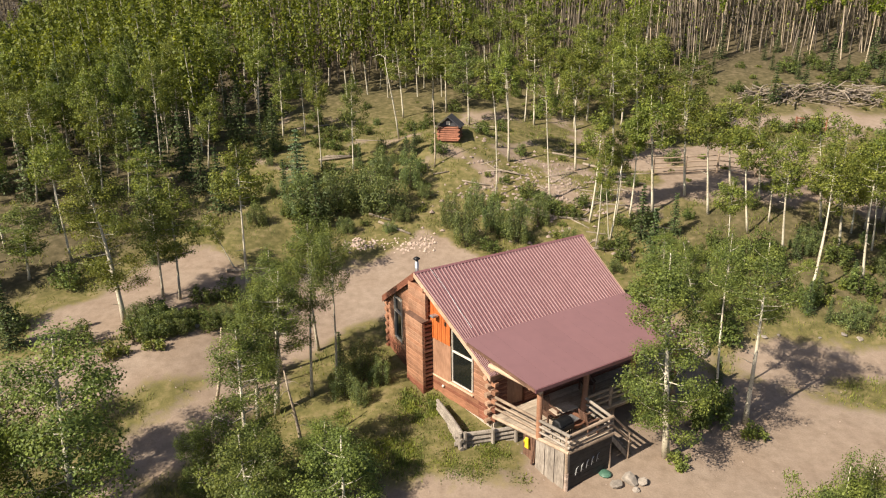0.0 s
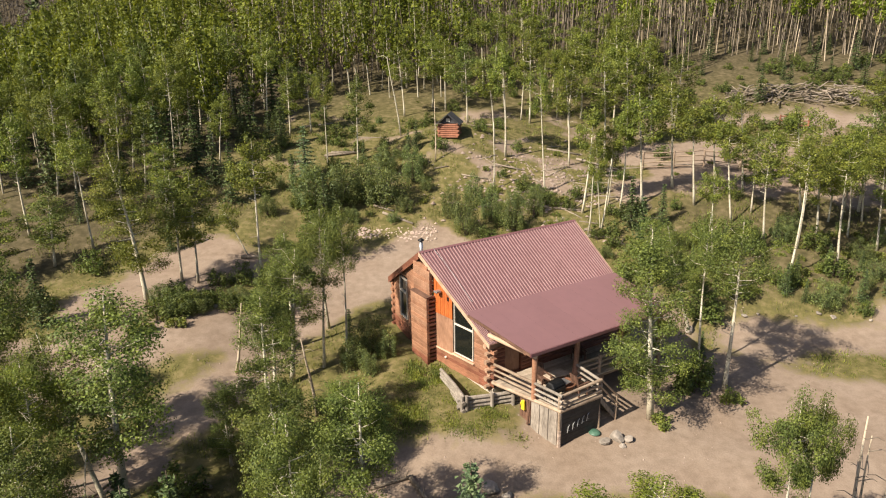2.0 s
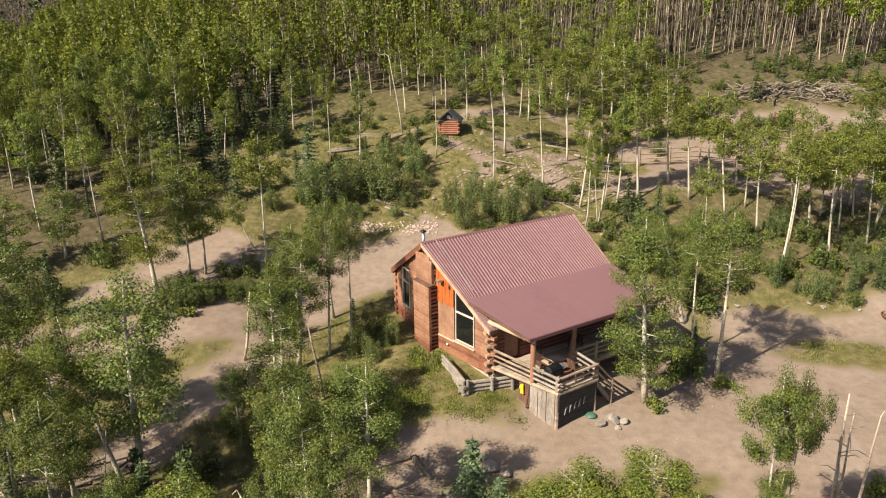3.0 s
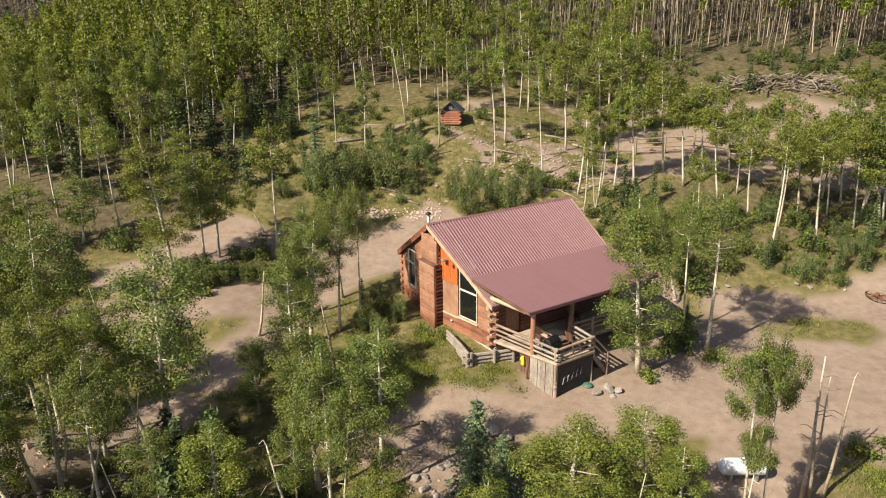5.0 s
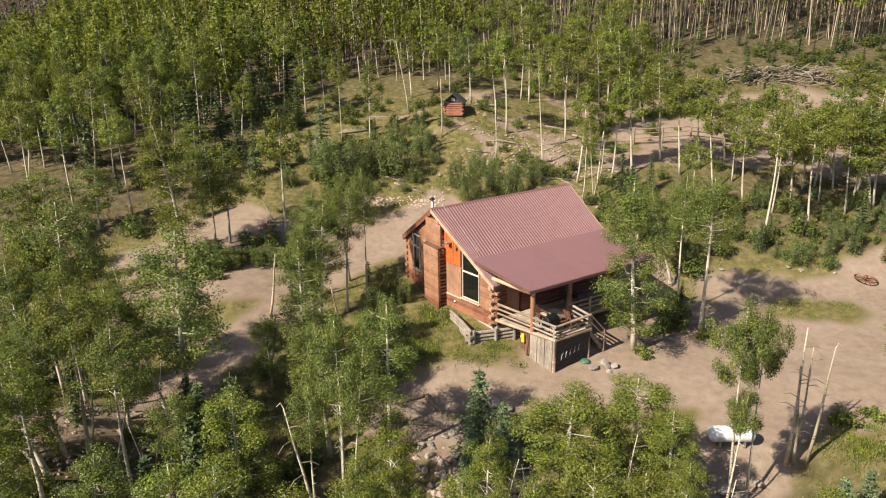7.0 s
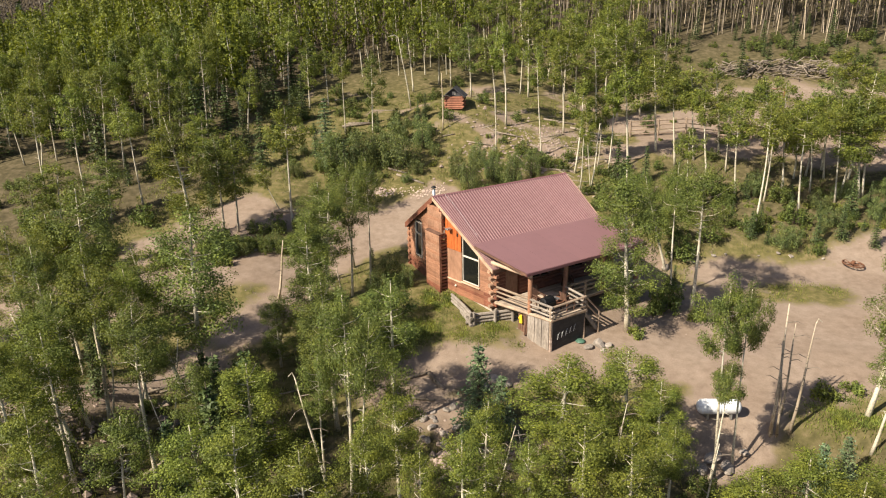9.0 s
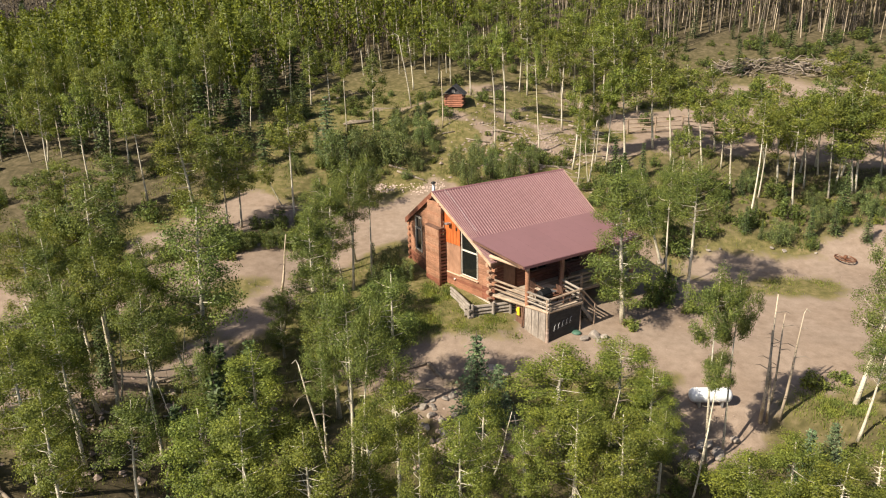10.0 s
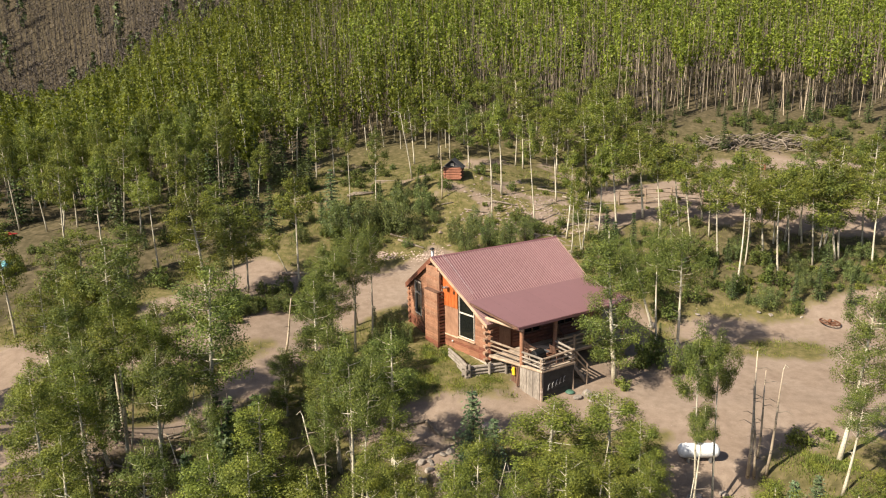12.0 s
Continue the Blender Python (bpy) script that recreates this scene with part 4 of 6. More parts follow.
def stand(x, y, h, across, bare_part, lean=0.0, pool=NEAR, turn=None):
    """An aspen of that height, with a crown that wide, bare up to a share of its height."""
    kinds = pool[min(pool, key=lambda b: abs(b - bare_part))]
    return place(kinds[rng.randrange(len(kinds))], x, y, h, min(2.0, max(0.55, across * 8 / (CROWN * h))), turn, 8.0, lean)


# trees that can be told apart: x, y, height, width of the crown, share of the stem that is bare, lean to the right in degrees
# under the camera's way, on the bare bank
BANK_TREES = (
    (-11.4, 17.5, 9.7, 4.2, 0.5, 2), (-12.8, 18.8, 7.5, 2.9, 0.63, -12), (-17.5, 20.4, 9.5, 3.6, 0.64, 4), (-18.2, 20, 8.3, 2.5, 0.6, -3),
    (-14.5, 14.8, 7.2, 2.5, 0.68, 2), (-15.1, 14.6, 5.9, 2.3, 0.62, -4), (-12.1, 13.4, 7.5, 2.5, 0.7, 1), (-13.4, 14.6, 5.5, 1.7, 0.64, 19),
    (-15, 13, 6, 3.1, 0.4, -12), (-15.3, 13.3, 5.2, 2.3, 0.3, -26), (-17.2, 16.6, 6.7, 2.2, 0.53, -1), (-9.7, 12.6, 5.7, 1.9, 0.65, -2),
    (-11.3, 9.2, 6, 2.2, 0.67, 5), (-16.8, 32.6, 8.8, 3.6, 0.28, -5),
)
# behind the track
TRACK_TREES = (
    (-11.2, 36.2, 8.7, 3.4, 0.61, 0), (-12.7, 38.5, 3.9, 1.5, 0.49, -21), (-15.8, 35.3, 6.6, 2.9, 0.4, 2), (-14.9, 35.1, 6.8, 2.9, 0.4, 2),
    (-22.9, 39.3, 7.4, 2.7, 0.56, 0), (-28.2, 45.8, 8.3, 2.7, 0.46, 5), (-27.6, 40.8, 8.4, 2.9, 0.52, 2), (-31, 41.6, 8.5, 2.9, 0.5, 3),
    (-33.1, 45.1, 7.6, 2.1, 0.43, 9), (-40.4, 58.9, 9.7, 3.4, 0.49, 6), (-24.6, 50.6, 8.5, 2.7, 0.59, 6),
)
MEADOW_TREES = (
    (-27.7, 61.7, 8.4, 3, 0.56, 2), (-23.9, 58.5, 7.6, 2.8, 0.46, 0), (-22, 54, 7.8, 2.7, 0.56, 4), (-21.8, 58.7, 6.4, 2.8, 0.37, 0),
    (-22.1, 55.9, 6.5, 2.2, 0.55, 5), (-15.4, 56.9, 8.8, 2.5, 0.57, 5), (-11.8, 57.6, 5.5, 2.3, 0.51, -2), (-9.4, 50.6, 7.8, 1.9, 0.61, 1),
    (-6.9, 50.1, 7.1, 2.3, 0.37, 1), (-13.5, 56.8, 6.5, 2.5, 0.39, 1), (-19.4, 60.8, 8.8, 3.2, 0.51, 1),
)
THICKET_TREES = (
    (-31.5, 56.7, 7, 3, 0.47, 6), (-27.9, 53, 6.6, 2.6, 0.44, 7), (-18, 51.2, 5.8, 2.3, 0.33, 8), (-22.2, 46.6, 5.7, 2.6, 0.39, 8),
    (-24.3, 37.2, 4.6, 3.3, 0.38, 6), (-27, 35.7, 4.8, 3.6, 0.32, 7), (-19.6, 43.8, 4.8, 3.1, 0.26, 5), (-28.2, 34.6, 4.6, 2.8, 0.29, 6),
    (-31.9, 65.6, 7.3, 3.1, 0.47, 6),
)
# beside the cabin
CABIN_TREES = (
    (-5.3, 28.9, 8, 1.8, 0.72, 0), (-7.6, 26.5, 6.9, 3.1, 0.41, 5), (-6.2, 27.6, 7.4, 2.2, 0.65, 4),
    (-8.2, 26, 6.1, 2.3, 0.45, 1), (-3.1, 16.3, 7.1, 2.9, 0.45, 1), (-5.7, 16.4, 7.2, 2.7, 0.5, 0), (-4.5, 12.4, 8.5, 2.3, 0.57, 1),
    (-4, 11.4, 8.1, 1.8, 0.7, 5), (-5.4, 12.4, 6.1, 1.5, 0.65, 1), (-8.2, 29.6, 6.4, 2.5, 0.57, 1), (-6.6, 31.5, 6.9, 2.3, 0.61, 0),
)
# the grove between the yard and the corral
GROVE_TREES = (
    (20.6, 36.5, 8.5, 3, 0.61, 0), (20.8, 40.6, 7.5, 3.1, 0.55, -1), (19.4, 42.8, 7.2, 3, 0.6, -5), (21.2, 43.7, 5.9, 2.3, 0.43, -2),
    (22.5, 39.5, 6.9, 2.4, 0.57, -1), (24.5, 41, 8.3, 3.1, 0.41, -6), (24.1, 37.4, 8.5, 3.1, 0.63, -2), (26.3, 40.7, 5.9, 2.4, 0.55, -7),
    (27.7, 39.3, 7.8, 2.8, 0.62, -6), (25.9, 42.3, 5.6, 2.5, 0.44, -2),
)
CORRAL_TREES = (
    (29.5, 39.7, 7.8, 3.6, 0.44, -9), (28.3, 42.5, 6.4, 2.5, 0.48, -6), (17.5, 44.6, 7.2, 3.3, 0.57, -7), (13.8, 44.7, 8.2, 3.7, 0.54, -6),
    (19.2, 45.2, 7.7, 3.3, 0.5, -7), (16.6, 46.9, 7.9, 3.4, 0.47, -6), (12.2, 44.4, 7.3, 2.6, 0.64, -1), (9.3, 43.9, 7.6, 2.9, 0.56, 4),
    (21.4, 46, 7.3, 3, 0.45, -8), (24.6, 43.7, 7.5, 3.1, 0.57, -9),
)
# on the slope above the cabin
SLOPE_TREES = (
    (7.1, 46.2, 9.2, 2.3, 0.69, -4), (4.5, 51.3, 8.3, 3.2, 0.6, -2), (3.8, 52.6, 7.1, 2.9, 0.48, -7), (9.7, 51.1, 8, 3.2, 0.52, -6),
    (12.9, 52.8, 8.5, 3.6, 0.48, -5), (15.3, 54.7, 8.9, 3.7, 0.47, -5), (17.7, 56.1, 6.9, 3.7, 0.4, -5), (1.9, 59.6, 7.2, 3.4, 0.44, -1),
    (7.6, 60.3, 8.7, 3.4, 0.48, -1), (12.7, 62.7, 8.5, 3.6, 0.45, -3), (16.1, 64, 8.4, 3.6, 0.46, -2), (-1.4, 64.2, 7.3, 3.3, 0.34, 0),
    (10.2, 41.6, 6.3, 1.6, 0.67, -5), (11.3, 44.6, 6, 1.9, 0.48, 1), (16.4, 37.4, 6.5, 2.2, 0.71, -4),
)
# in the yard
YARD_TREES = (
    (13, 26.3, 8.7, 3.2, 0.55, -2), (12.4, 27.9, 8.5, 2.1, 0.7, -2), (9.9, 14.1, 8.9, 2, 0.85, -2), (10.9, 14.9, 8.2, 1.4, 0.85, -1),
    (9.6, 13.9, 5.6, 1.6, 0.85, 3), (17.3, 16.6, 8.3, 2.7, 0.38, 7), (16.4, 14.7, 5, 2.1, 0.64, 6), (13.3, 31.8, 6.7, 2.3, 0.54, -17),
    (12.1, 36, 4.2, 2.2, 0.28, -4),
)
for pool, trees in ((NEAR, BANK_TREES), (MID, TRACK_TREES), (MID, MEADOW_TREES), (MID, THICKET_TREES), (COOL, CABIN_TREES), (MID, GROVE_TREES), (MID, CORRAL_TREES), (MID, SLOPE_TREES), (COOL, YARD_TREES)):
    for k, (x, y, h, across, bare_part, lean) in enumerate(trees):
        stand(x, y, h, across * (0.9 if pool is MID else 1), bare_part, lean, COOL if trees is BANK_TREES and k % 5 < 3 else pool)
place(COOL[0.27][0], 8.6, 24.0, 9.0, 1.06, 40, 8.0, -3)

# fuller ones among the stems on the bank
for x, y, h, w in ((-14.0, 17.2, 6.6, 2.2), (-16.2, 18.4, 7.0, 2.4), (-14.4, 11.6, 6.2, 2.2), (-19.2, 18.2, 7.4, 2.6), (-19.8, 22.4, 7.6, 2.8)):
    stand(x, y, h, w, 0.55, 0, NEAR)
# more of the clump beside the cabin: x, y, height of the crown's middle, width
for x, y, c, w in ((-4.4, 20.9, 2.7, 2.5), (-7.4, 21.4, 4.9, 2.8), (-6.2, 18.8, 3.6, 2.6), (-9.1, 21.1, 2.5, 1.7)):
    stand(x, y, c / 0.66, w, 0.3, 0, COOL)
# the trees along the lower edge
for x, y, c, w in ((-7.8, 12.2, 4.2, 2.8), (-2.6, 11.3, 4.0, 2.2), (0.5, 10.5, 3.8, 1.8), (3.6, 13.5, 3.5, 3.9), (6.1, 14.3, 3.4, 3.3), (7.1, 13.2, 3.1, 2.1), (3.4, 8.7, 4.0, 2.8), (4.7, 8.2, 4.0, 2.3),
                   (9.2, 9.0, 3.1, 3.0), (10.9, 9.3, 3.4, 2.8), (-0.3, 7.8, 4.2, 2.0), (-1.6, 7.6, 4.0, 1.6), (-3.4, 9.2, 4.0, 1.9), (-7.0, 7.8, 4.6, 2.6), (-13.2, 8.3, 4.4, 2.2), (-15.0, 9.8, 4.6, 2.4)):
    stand(x, y, c / 0.7, w, 0.36)
for x, y, c, w in ((1.7, 8.7, 3.6, 1.7), (6.8, 10.6, 3.0, 1.6), (11.8, 8.2, 3.4, 2.5), (13.6, 9.4, 3.2, 2.6), (-5.0, 7.4, 4.2, 2.2), (-8.6, 8.6, 4.2, 2.6), (15.6, 10.2, 3.4, 2.4), (19.6, 13.4, 5.6, 3.4)):
    stand(x, y, c / 0.7, w, 0.42)


def scatter(low_x, high_x, low_y, high_y, count, apart, keep, seed):
    """Random places in a stretch of land, no two closer than apart."""
    r = random.Random(seed)
    found = []
    for _ in range(count * 30):
        x, y = r.uniform(low_x, high_x), r.uniform(low_y, high_y)
        if keep(x, y) and all((x - a) ** 2 + (y - b) ** 2 > apart**2 for a, b in found):
            found.append((x, y))
            if len(found) == count:
                break
    return found


def off_road(x, y, room=0.7):
    return float(bare(x, y)) > room


def open_land(x, y):
    """Away from the two grassy clearings."""
    return math.hypot(x + 27, (y - 54.5) * 0.6) > 2.6 and math.hypot((x + 8) * 0.7, y - 55) > 4


def loose(x, y, h, across, pool=MID):
    stand(x, y, h, across, rng.uniform(0.36, 0.64), rng.uniform(-5, 5), pool)


# woods to the left, near
for x, y in scatter(-37, -18.5, 5, 29, 16, 2.0, lambda x, y: off_road(x, y, 0.6) and (x < -24 or y > 25), 3):
    loose(x, y, rng.uniform(6.5, 9.5), rng.uniform(2.2, 3.4))
# woods to the left, behind the track
for x, y in scatter(-46, -21, 40, 60, 44, 2.0, lambda x, y: off_road(x, y, 0.8) and abs(x) < 0.75 * (y + 14) and open_land(x, y) and y > 44 - (x + 21) * 0.1, 5):
    loose(x, y, rng.uniform(6.0, 9.0), rng.uniform(2.0, 3.0))
# beyond the grove
for x, y in scatter(27, 40, 38, 46, 12, 1.7, lambda x, y: off_road(x, y, 0.2), 8):
    loose(x, y, rng.uniform(6.2, 8.4), rng.uniform(2.4, 3.3))
for x, y in scatter(33, 44, 44, 54, 6, 2.2, lambda x, y: off_road(x, y, 0.1), 12):
    loose(x, y, rng.uniform(5.5, 8.0), rng.uniform(2.6, 3.6))
# behind the shed
for x, y in scatter(-4, 21, 60, 74, 24, 2.1, lambda x, y: off_road(x, y, 0.5), 10):
    loose(x, y, rng.uniform(5.5, 8.0), rng.uniform(2.4, 3.6))


def spruce_shape(seed, h, width, sprays, needle, size=1.0):
    r = random.Random(seed)
    wood = Geo().tube(((0, 0, 0), (0, 0, h * 0.5), (0, 0, h)), (0.02 * h + 0.02, 0.012 * h + 0.012, 0.008), 6)
    places = []
    tiers = max(9, int(h * 3.4))
    for k in range(tiers):
        q = 0.06 + 0.93 * k / tiers
        reach = width * 0.5 * (1 - q) ** 0.85 + 0.05
        arms = max(5, int(11 * (1 - q) + 4))
        for j in range(arms):
            a = k * 1.3 + 6.283 * j / arms + r.uniform(-0.2, 0.2)
            ln = reach * r.uniform(0.72, 1.12)
            tip = Vector((math.cos(a) * ln, math.sin(a) * ln, h * q - 0.18 * ln))
            start = Vector((0, 0, h * q + 0.04))
            if k % 2 == 0:
                wood.tube((start, tip), (0.012, 0.004), 3, False)
            for s in range(sprays):
                f = (s + 0.6) / sprays
                p = start.lerp(tip, f)
                places.append((p.x + r.gauss(0, 0.05), p.y + r.gauss(0, 0.05), p.z + r.gauss(0, 0.03)))
    verts, quads = leaf_blades(np.array(places), needle, seed, 0.9, 0.55)
    return wood, verts, quads


SPRUCES = [plant("spruce_tree", *spruce_shape(700 + k, 5.0, 2.0, 10, 0.19), M_BROWN_BARK, M_NEEDLE, "dark green young spruce with drooping boughs", "tree", "spruces") for k in range(3)]
BLUE_SPRUCES = [plant("blue_spruce", *spruce_shape(760 + k, 4.0, 1.7, 20, 0.11), M_BROWN_BARK, M_BLUE_NEEDLE, "small young blue-green spruce tree", "tree", "blue spruces") for k in range(2)]
for x, y, h in ((0.5, 16.1, 4.3), (1.4, 15.4, 3.3), (0.1, 14.9, 2.4), (13.2, 12.6, 2.9), (14.6, 13.4, 2.6), (17.0, 11.6, 3.6), (-10.7, 48.6, 4.2)):
    place(BLUE_SPRUCES[int(h * 7) % 2], x, y, h, 1.35, None, 4.0)
SPRUCE_SPOTS = ((-19.3, 56.3, 5.4), (-15.2, 44.6, 4.6), (-9.4, 13.4, 5.6), (-9.0, 11.4, 5.6), (-8.7, 14.8, 5.0), (-9.9, 10.0, 5.2), (-10.6, 15.4, 4.6), (-17.2, 19.8, 3.4), (-15.6, 16.4, 3.0), (-21.5, 30.5, 4.0), (-20.0, 21.5, 4.2), (12.2, 38.8, 4.2), (13.0, 29.6, 1.6),
                (23.6, 33.8, 2.2), (25.4, 34.2, 2.6), (27.2, 33.4, 2.4), (28.6, 31.4, 4.4), (29.8, 29.6, 5.2), (-2.4, 51.6, 2.4), (-13.6, 54.0, 4.2), (-24.0, 47.0, 5.0), (-5.2, 29.6, 2.2), (20.6, 35.6, 2.0))
for x, y, h in SPRUCE_SPOTS:
    place(SPRUCES[int(h * 9) % 3], x, y, h, 1.0, None, 5.0)
for x, y, h in ((-17.2, 47.2, 4.6), (-11.3, 46.6, 2.9), (-8.5, 43.1, 3.7), (-3, 50.8, 2.3), (-6.6, 51.5, 1.7), (-20.5, 54.2, 4), (-26, 62.4, 4.5), (-14.8, 47.3, 2.4), (-14.3, 52.7, 3.6), (-17.3, 55.5, 3.5), (-17.6, 38.8, 2.6), (-25, 42.4, 2.5), (-7.1, 46.8, 1.7), (-28.5, 38, 2.4), (-24.5, 46.7, 3.1), (-15, 62.3, 3.2), (12.3, 41.9, 3.9), (14.6, 42.5, 3), (20.4, 33.9, 1.5), (27.5, 37.1, 3.5)):
    place(SPRUCES[int(h * 9) % 3], x, y, h, 0.95, None, 5.0)
for x, y in scatter(-48, -15, 44, 76, 40, 2.4, lambda x, y: off_road(x, y, 0.5), 21):
    place(SPRUCES[rng.randrange(3)], x, y, rng.uniform(3.5, 7.0), 0.9, None, 5.0)
for x, y in scatter(26, 52, 64, 80, 26, 1.6, lambda x, y: off_road(x, y, 0.6), 22):
    place(SPRUCES[rng.randrange(3)], x, y, rng.uniform(1.6, 4.5), 1.0, None, 5.0)


def bush_shape(seed, h, width, count, leaf):
    r = random.Random(seed)
    wood, blobs = Geo(), []
    for k in range(11):
        a, ln = k * 2.4 + r.uniform(-0.5, 0.5), width * 0.5 * math.sqrt((k + 0.4) / 11)
        tip = Vector((math.cos(a) * ln, math.sin(a) * ln, h * r.uniform(0.55, 0.95) * (1.05 - 0.4 * k / 11)))
        wood.tube(((0.1 * math.cos(a), 0.1 * math.sin(a), 0), tip * 0.55 + Vector((0, 0, 0.12 * h)), tip), (0.03, 0.02, 0.008), 4, False)
        b = width * r.uniform(0.13, 0.2)
        blobs.append((*tip, b, b))
        blobs.append((tip.x * 0.9, tip.y * 0.9, tip.z * 0.5, b * 1.1, tip.z * 0.5))
    places, way = crown_points(blobs, count, seed)
    verts, quads = leaf_blades(places, leaf, seed, outward=way)
    verts[:, 2] = np.maximum(verts[:, 2], 0.03)
    return wood, verts, quads


WILLOWS = [plant("willow_bush", *bush_shape(900 + k, 2.6, 2.6, 5200, 0.085), M_BROWN_BARK, M_WILLOW, "bushy grey-green willow on the bank", "bush", "willow bushes") for k in range(3)]
ALDERS = [plant("alder_bush", *bush_shape(950 + k, 2.2, 2.4, 1300, 0.15), M_BROWN_BARK, M_DARKLEAF, "dark green leafy shrub", "bush", "dark shrubs") for k in range(3)]
SHRUBS = [plant("low_shrub", *bush_shape(980 + k, 0.9, 1.3, 700, 0.11), M_BROWN_BARK, M_LUSH, "low bright green shrub in the grass", "bush", "low shrubs") for k in range(2)]
WILLOW_SPOTS = ((-7.8, 44.8, 3.0, 1.2), (-6.0, 45.6, 2.8, 1.0), (-4.4, 45.0, 3.2, 1.0), (-9.6, 44.2, 3.2, 1.0), (1.2, 41.6, 2.8, 0.7), (2.9, 42.9, 2.4, 0.7), (4.4, 42.0, 2.6, 0.75), (6.0, 43.6, 2.0, 0.7),
                (1.9, 44.9, 2.0, 0.8), (-4.1, 28.8, 1.9, 0.9), (-3.2, 28.0, 1.3, 0.9), (-4.8, 27.4, 1.7, 0.9), (-3.9, 26.6, 1.2, 0.9), (-2.6, 48.0, 2.4, 0.9), (-4.6, 49.0, 2.2, 0.9), (0.2, 43.4, 2.2, 0.7), (7.6, 40.2, 1.8, 0.9))
for k, (x, y, h, w) in enumerate(WILLOW_SPOTS):
    place(WILLOWS[k % 3], x, y, h * 1.15, w * 0.8, None, 2.6)
ALDER_SPOTS = ((11.4, 26.4, 2.6, 1.0), (12.0, 27.0, 2.4, 0.9), (10.9, 26.0, 1.6, 0.7),
               (14.4, 32.8, 2.4, 1.1), (16.6, 34.2, 2.2, 1.0), (-13.4, 34.8, 1.6, 1.1), (-12.2, 35.4, 1.8, 1.1), (-10.8, 36.2, 1.6, 1.1), (-9.0, 29.4, 2.0, 1.2), (-18.2, 30.8, 1.8, 1.2))
for k, (x, y, h, w) in enumerate(ALDER_SPOTS):
    place(ALDERS[k % 3], x, y, h * 0.72, w * 0.95, None, 2.2)
# the weedy strip between the two arms of the track
for k in range(22):
    x = -15.8 + 0.3 * k + rng.uniform(-0.3, 0.3)
    place(ALDERS[k % 3] if k % 4 else WILLOWS[k % 3], x, 31.4 + 0.36 * (x + 15.8) + rng.uniform(-0.6, 0.9), rng.uniform(0.6, 1.5), rng.uniform(0.9, 1.3), None, 2.2)
for x, y in scatter(13.5, 36, 31.5, 41.5, 105, 0.7, lambda x, y: off_road(x, y, 0.2) and y > 34.2 - max(0, x - 19) * 0.42, 31):
    place(ALDERS[rng.randrange(3)] if rng.random() < 0.3 else WILLOWS[rng.randrange(3)] if rng.random() < 0.25 else SHRUBS[rng.randrange(2)], x, y, rng.uniform(0.5, 1.5), rng.uniform(0.8, 1.2), None, 2.0)
for x, y in scatter(15, 34, 33, 40, 16, 1.6, lambda x, y: y > 34.6 - max(0, x - 19) * 0.42, 36):
    place(SPRUCES[rng.randrange(3)], x, y, rng.uniform(0.9, 2.2), 1.1, None, 5.0)
for x, y in scatter(-34, -8, 4, 44, 40, 1.6, lambda x, y: off_road(x, y, 0.3), 32):
    place(ALDERS[rng.randrange(3)], x, y, rng.uniform(0.7, 1.8), rng.uniform(0.9, 1.4), None, 2.2)
for x, y in scatter(-8, 20, 5, 16, 30, 1.2, lambda x, y: off_road(x, y, 0.1), 33):
    place(ALDERS[rng.randrange(3)], x, y, rng.uniform(0.7, 1.6), rng.uniform(0.9, 1.3), None, 2.2)
for x, y in ((9.1, 23.4), (13.0, 25.4), (-16.0, 29.8), (-14.4, 30.4), (16.2, 18.0), (17.6, 18.4)):
    place(SHRUBS[rng.randrange(2)], x, y, rng.uniform(0.5, 0.9), 1.2, None, 0.9)


for x, y in scatter(-14, 26, 43, 68, 70, 1.4, lambda x, y: math.hypot(x - 0.2, y - 53.3) > 1.8, 34):
    place(SHRUBS[rng.randrange(2)] if rng.random() < 0.4 else ALDERS[rng.randrange(3)], x, y, rng.uniform(0.4, 0.9), 1.0, None, 1.6)


for x, y in scatter(-16, -1.5, 42.5, 62, 64, 1.0, lambda x, y: off_road(x, y, 0.2), 38):
    place(rng.choice((SHRUBS[0], ALDERS[0], ALDERS[1], WILLOWS[0], WILLOWS[2])), x, y, rng.uniform(0.35, 1.1), rng.uniform(0.9, 1.4), None, 2.0)
for x, y in scatter(2.5, 13.5, 36, 47, 48, 0.9, lambda x, y: off_road(x, y, 0.2) and y > 38.5 - (x - 5) * 0.3, 35):
    place(rng.choice((SHRUBS[0], SHRUBS[1], ALDERS[0], WILLOWS[1], ALDERS[2])), x, y, rng.uniform(0.5, 1.3), rng.uniform(0.8, 1.3), None, 2.0)


for x, y in scatter(20, 50, 60, 76, 60, 1.5, lambda x, y: off_road(x, y, 0.4) and math.hypot((x - 36) / 8, (y - 67) / 1.6) > 1, 37):
    place(ALDERS[rng.randrange(3)] if rng.random() < 0.6 else SHRUBS[rng.randrange(2)], x, y, rng.uniform(0.6, 1.6), rng.uniform(0.9, 1.4), None, 2.0)


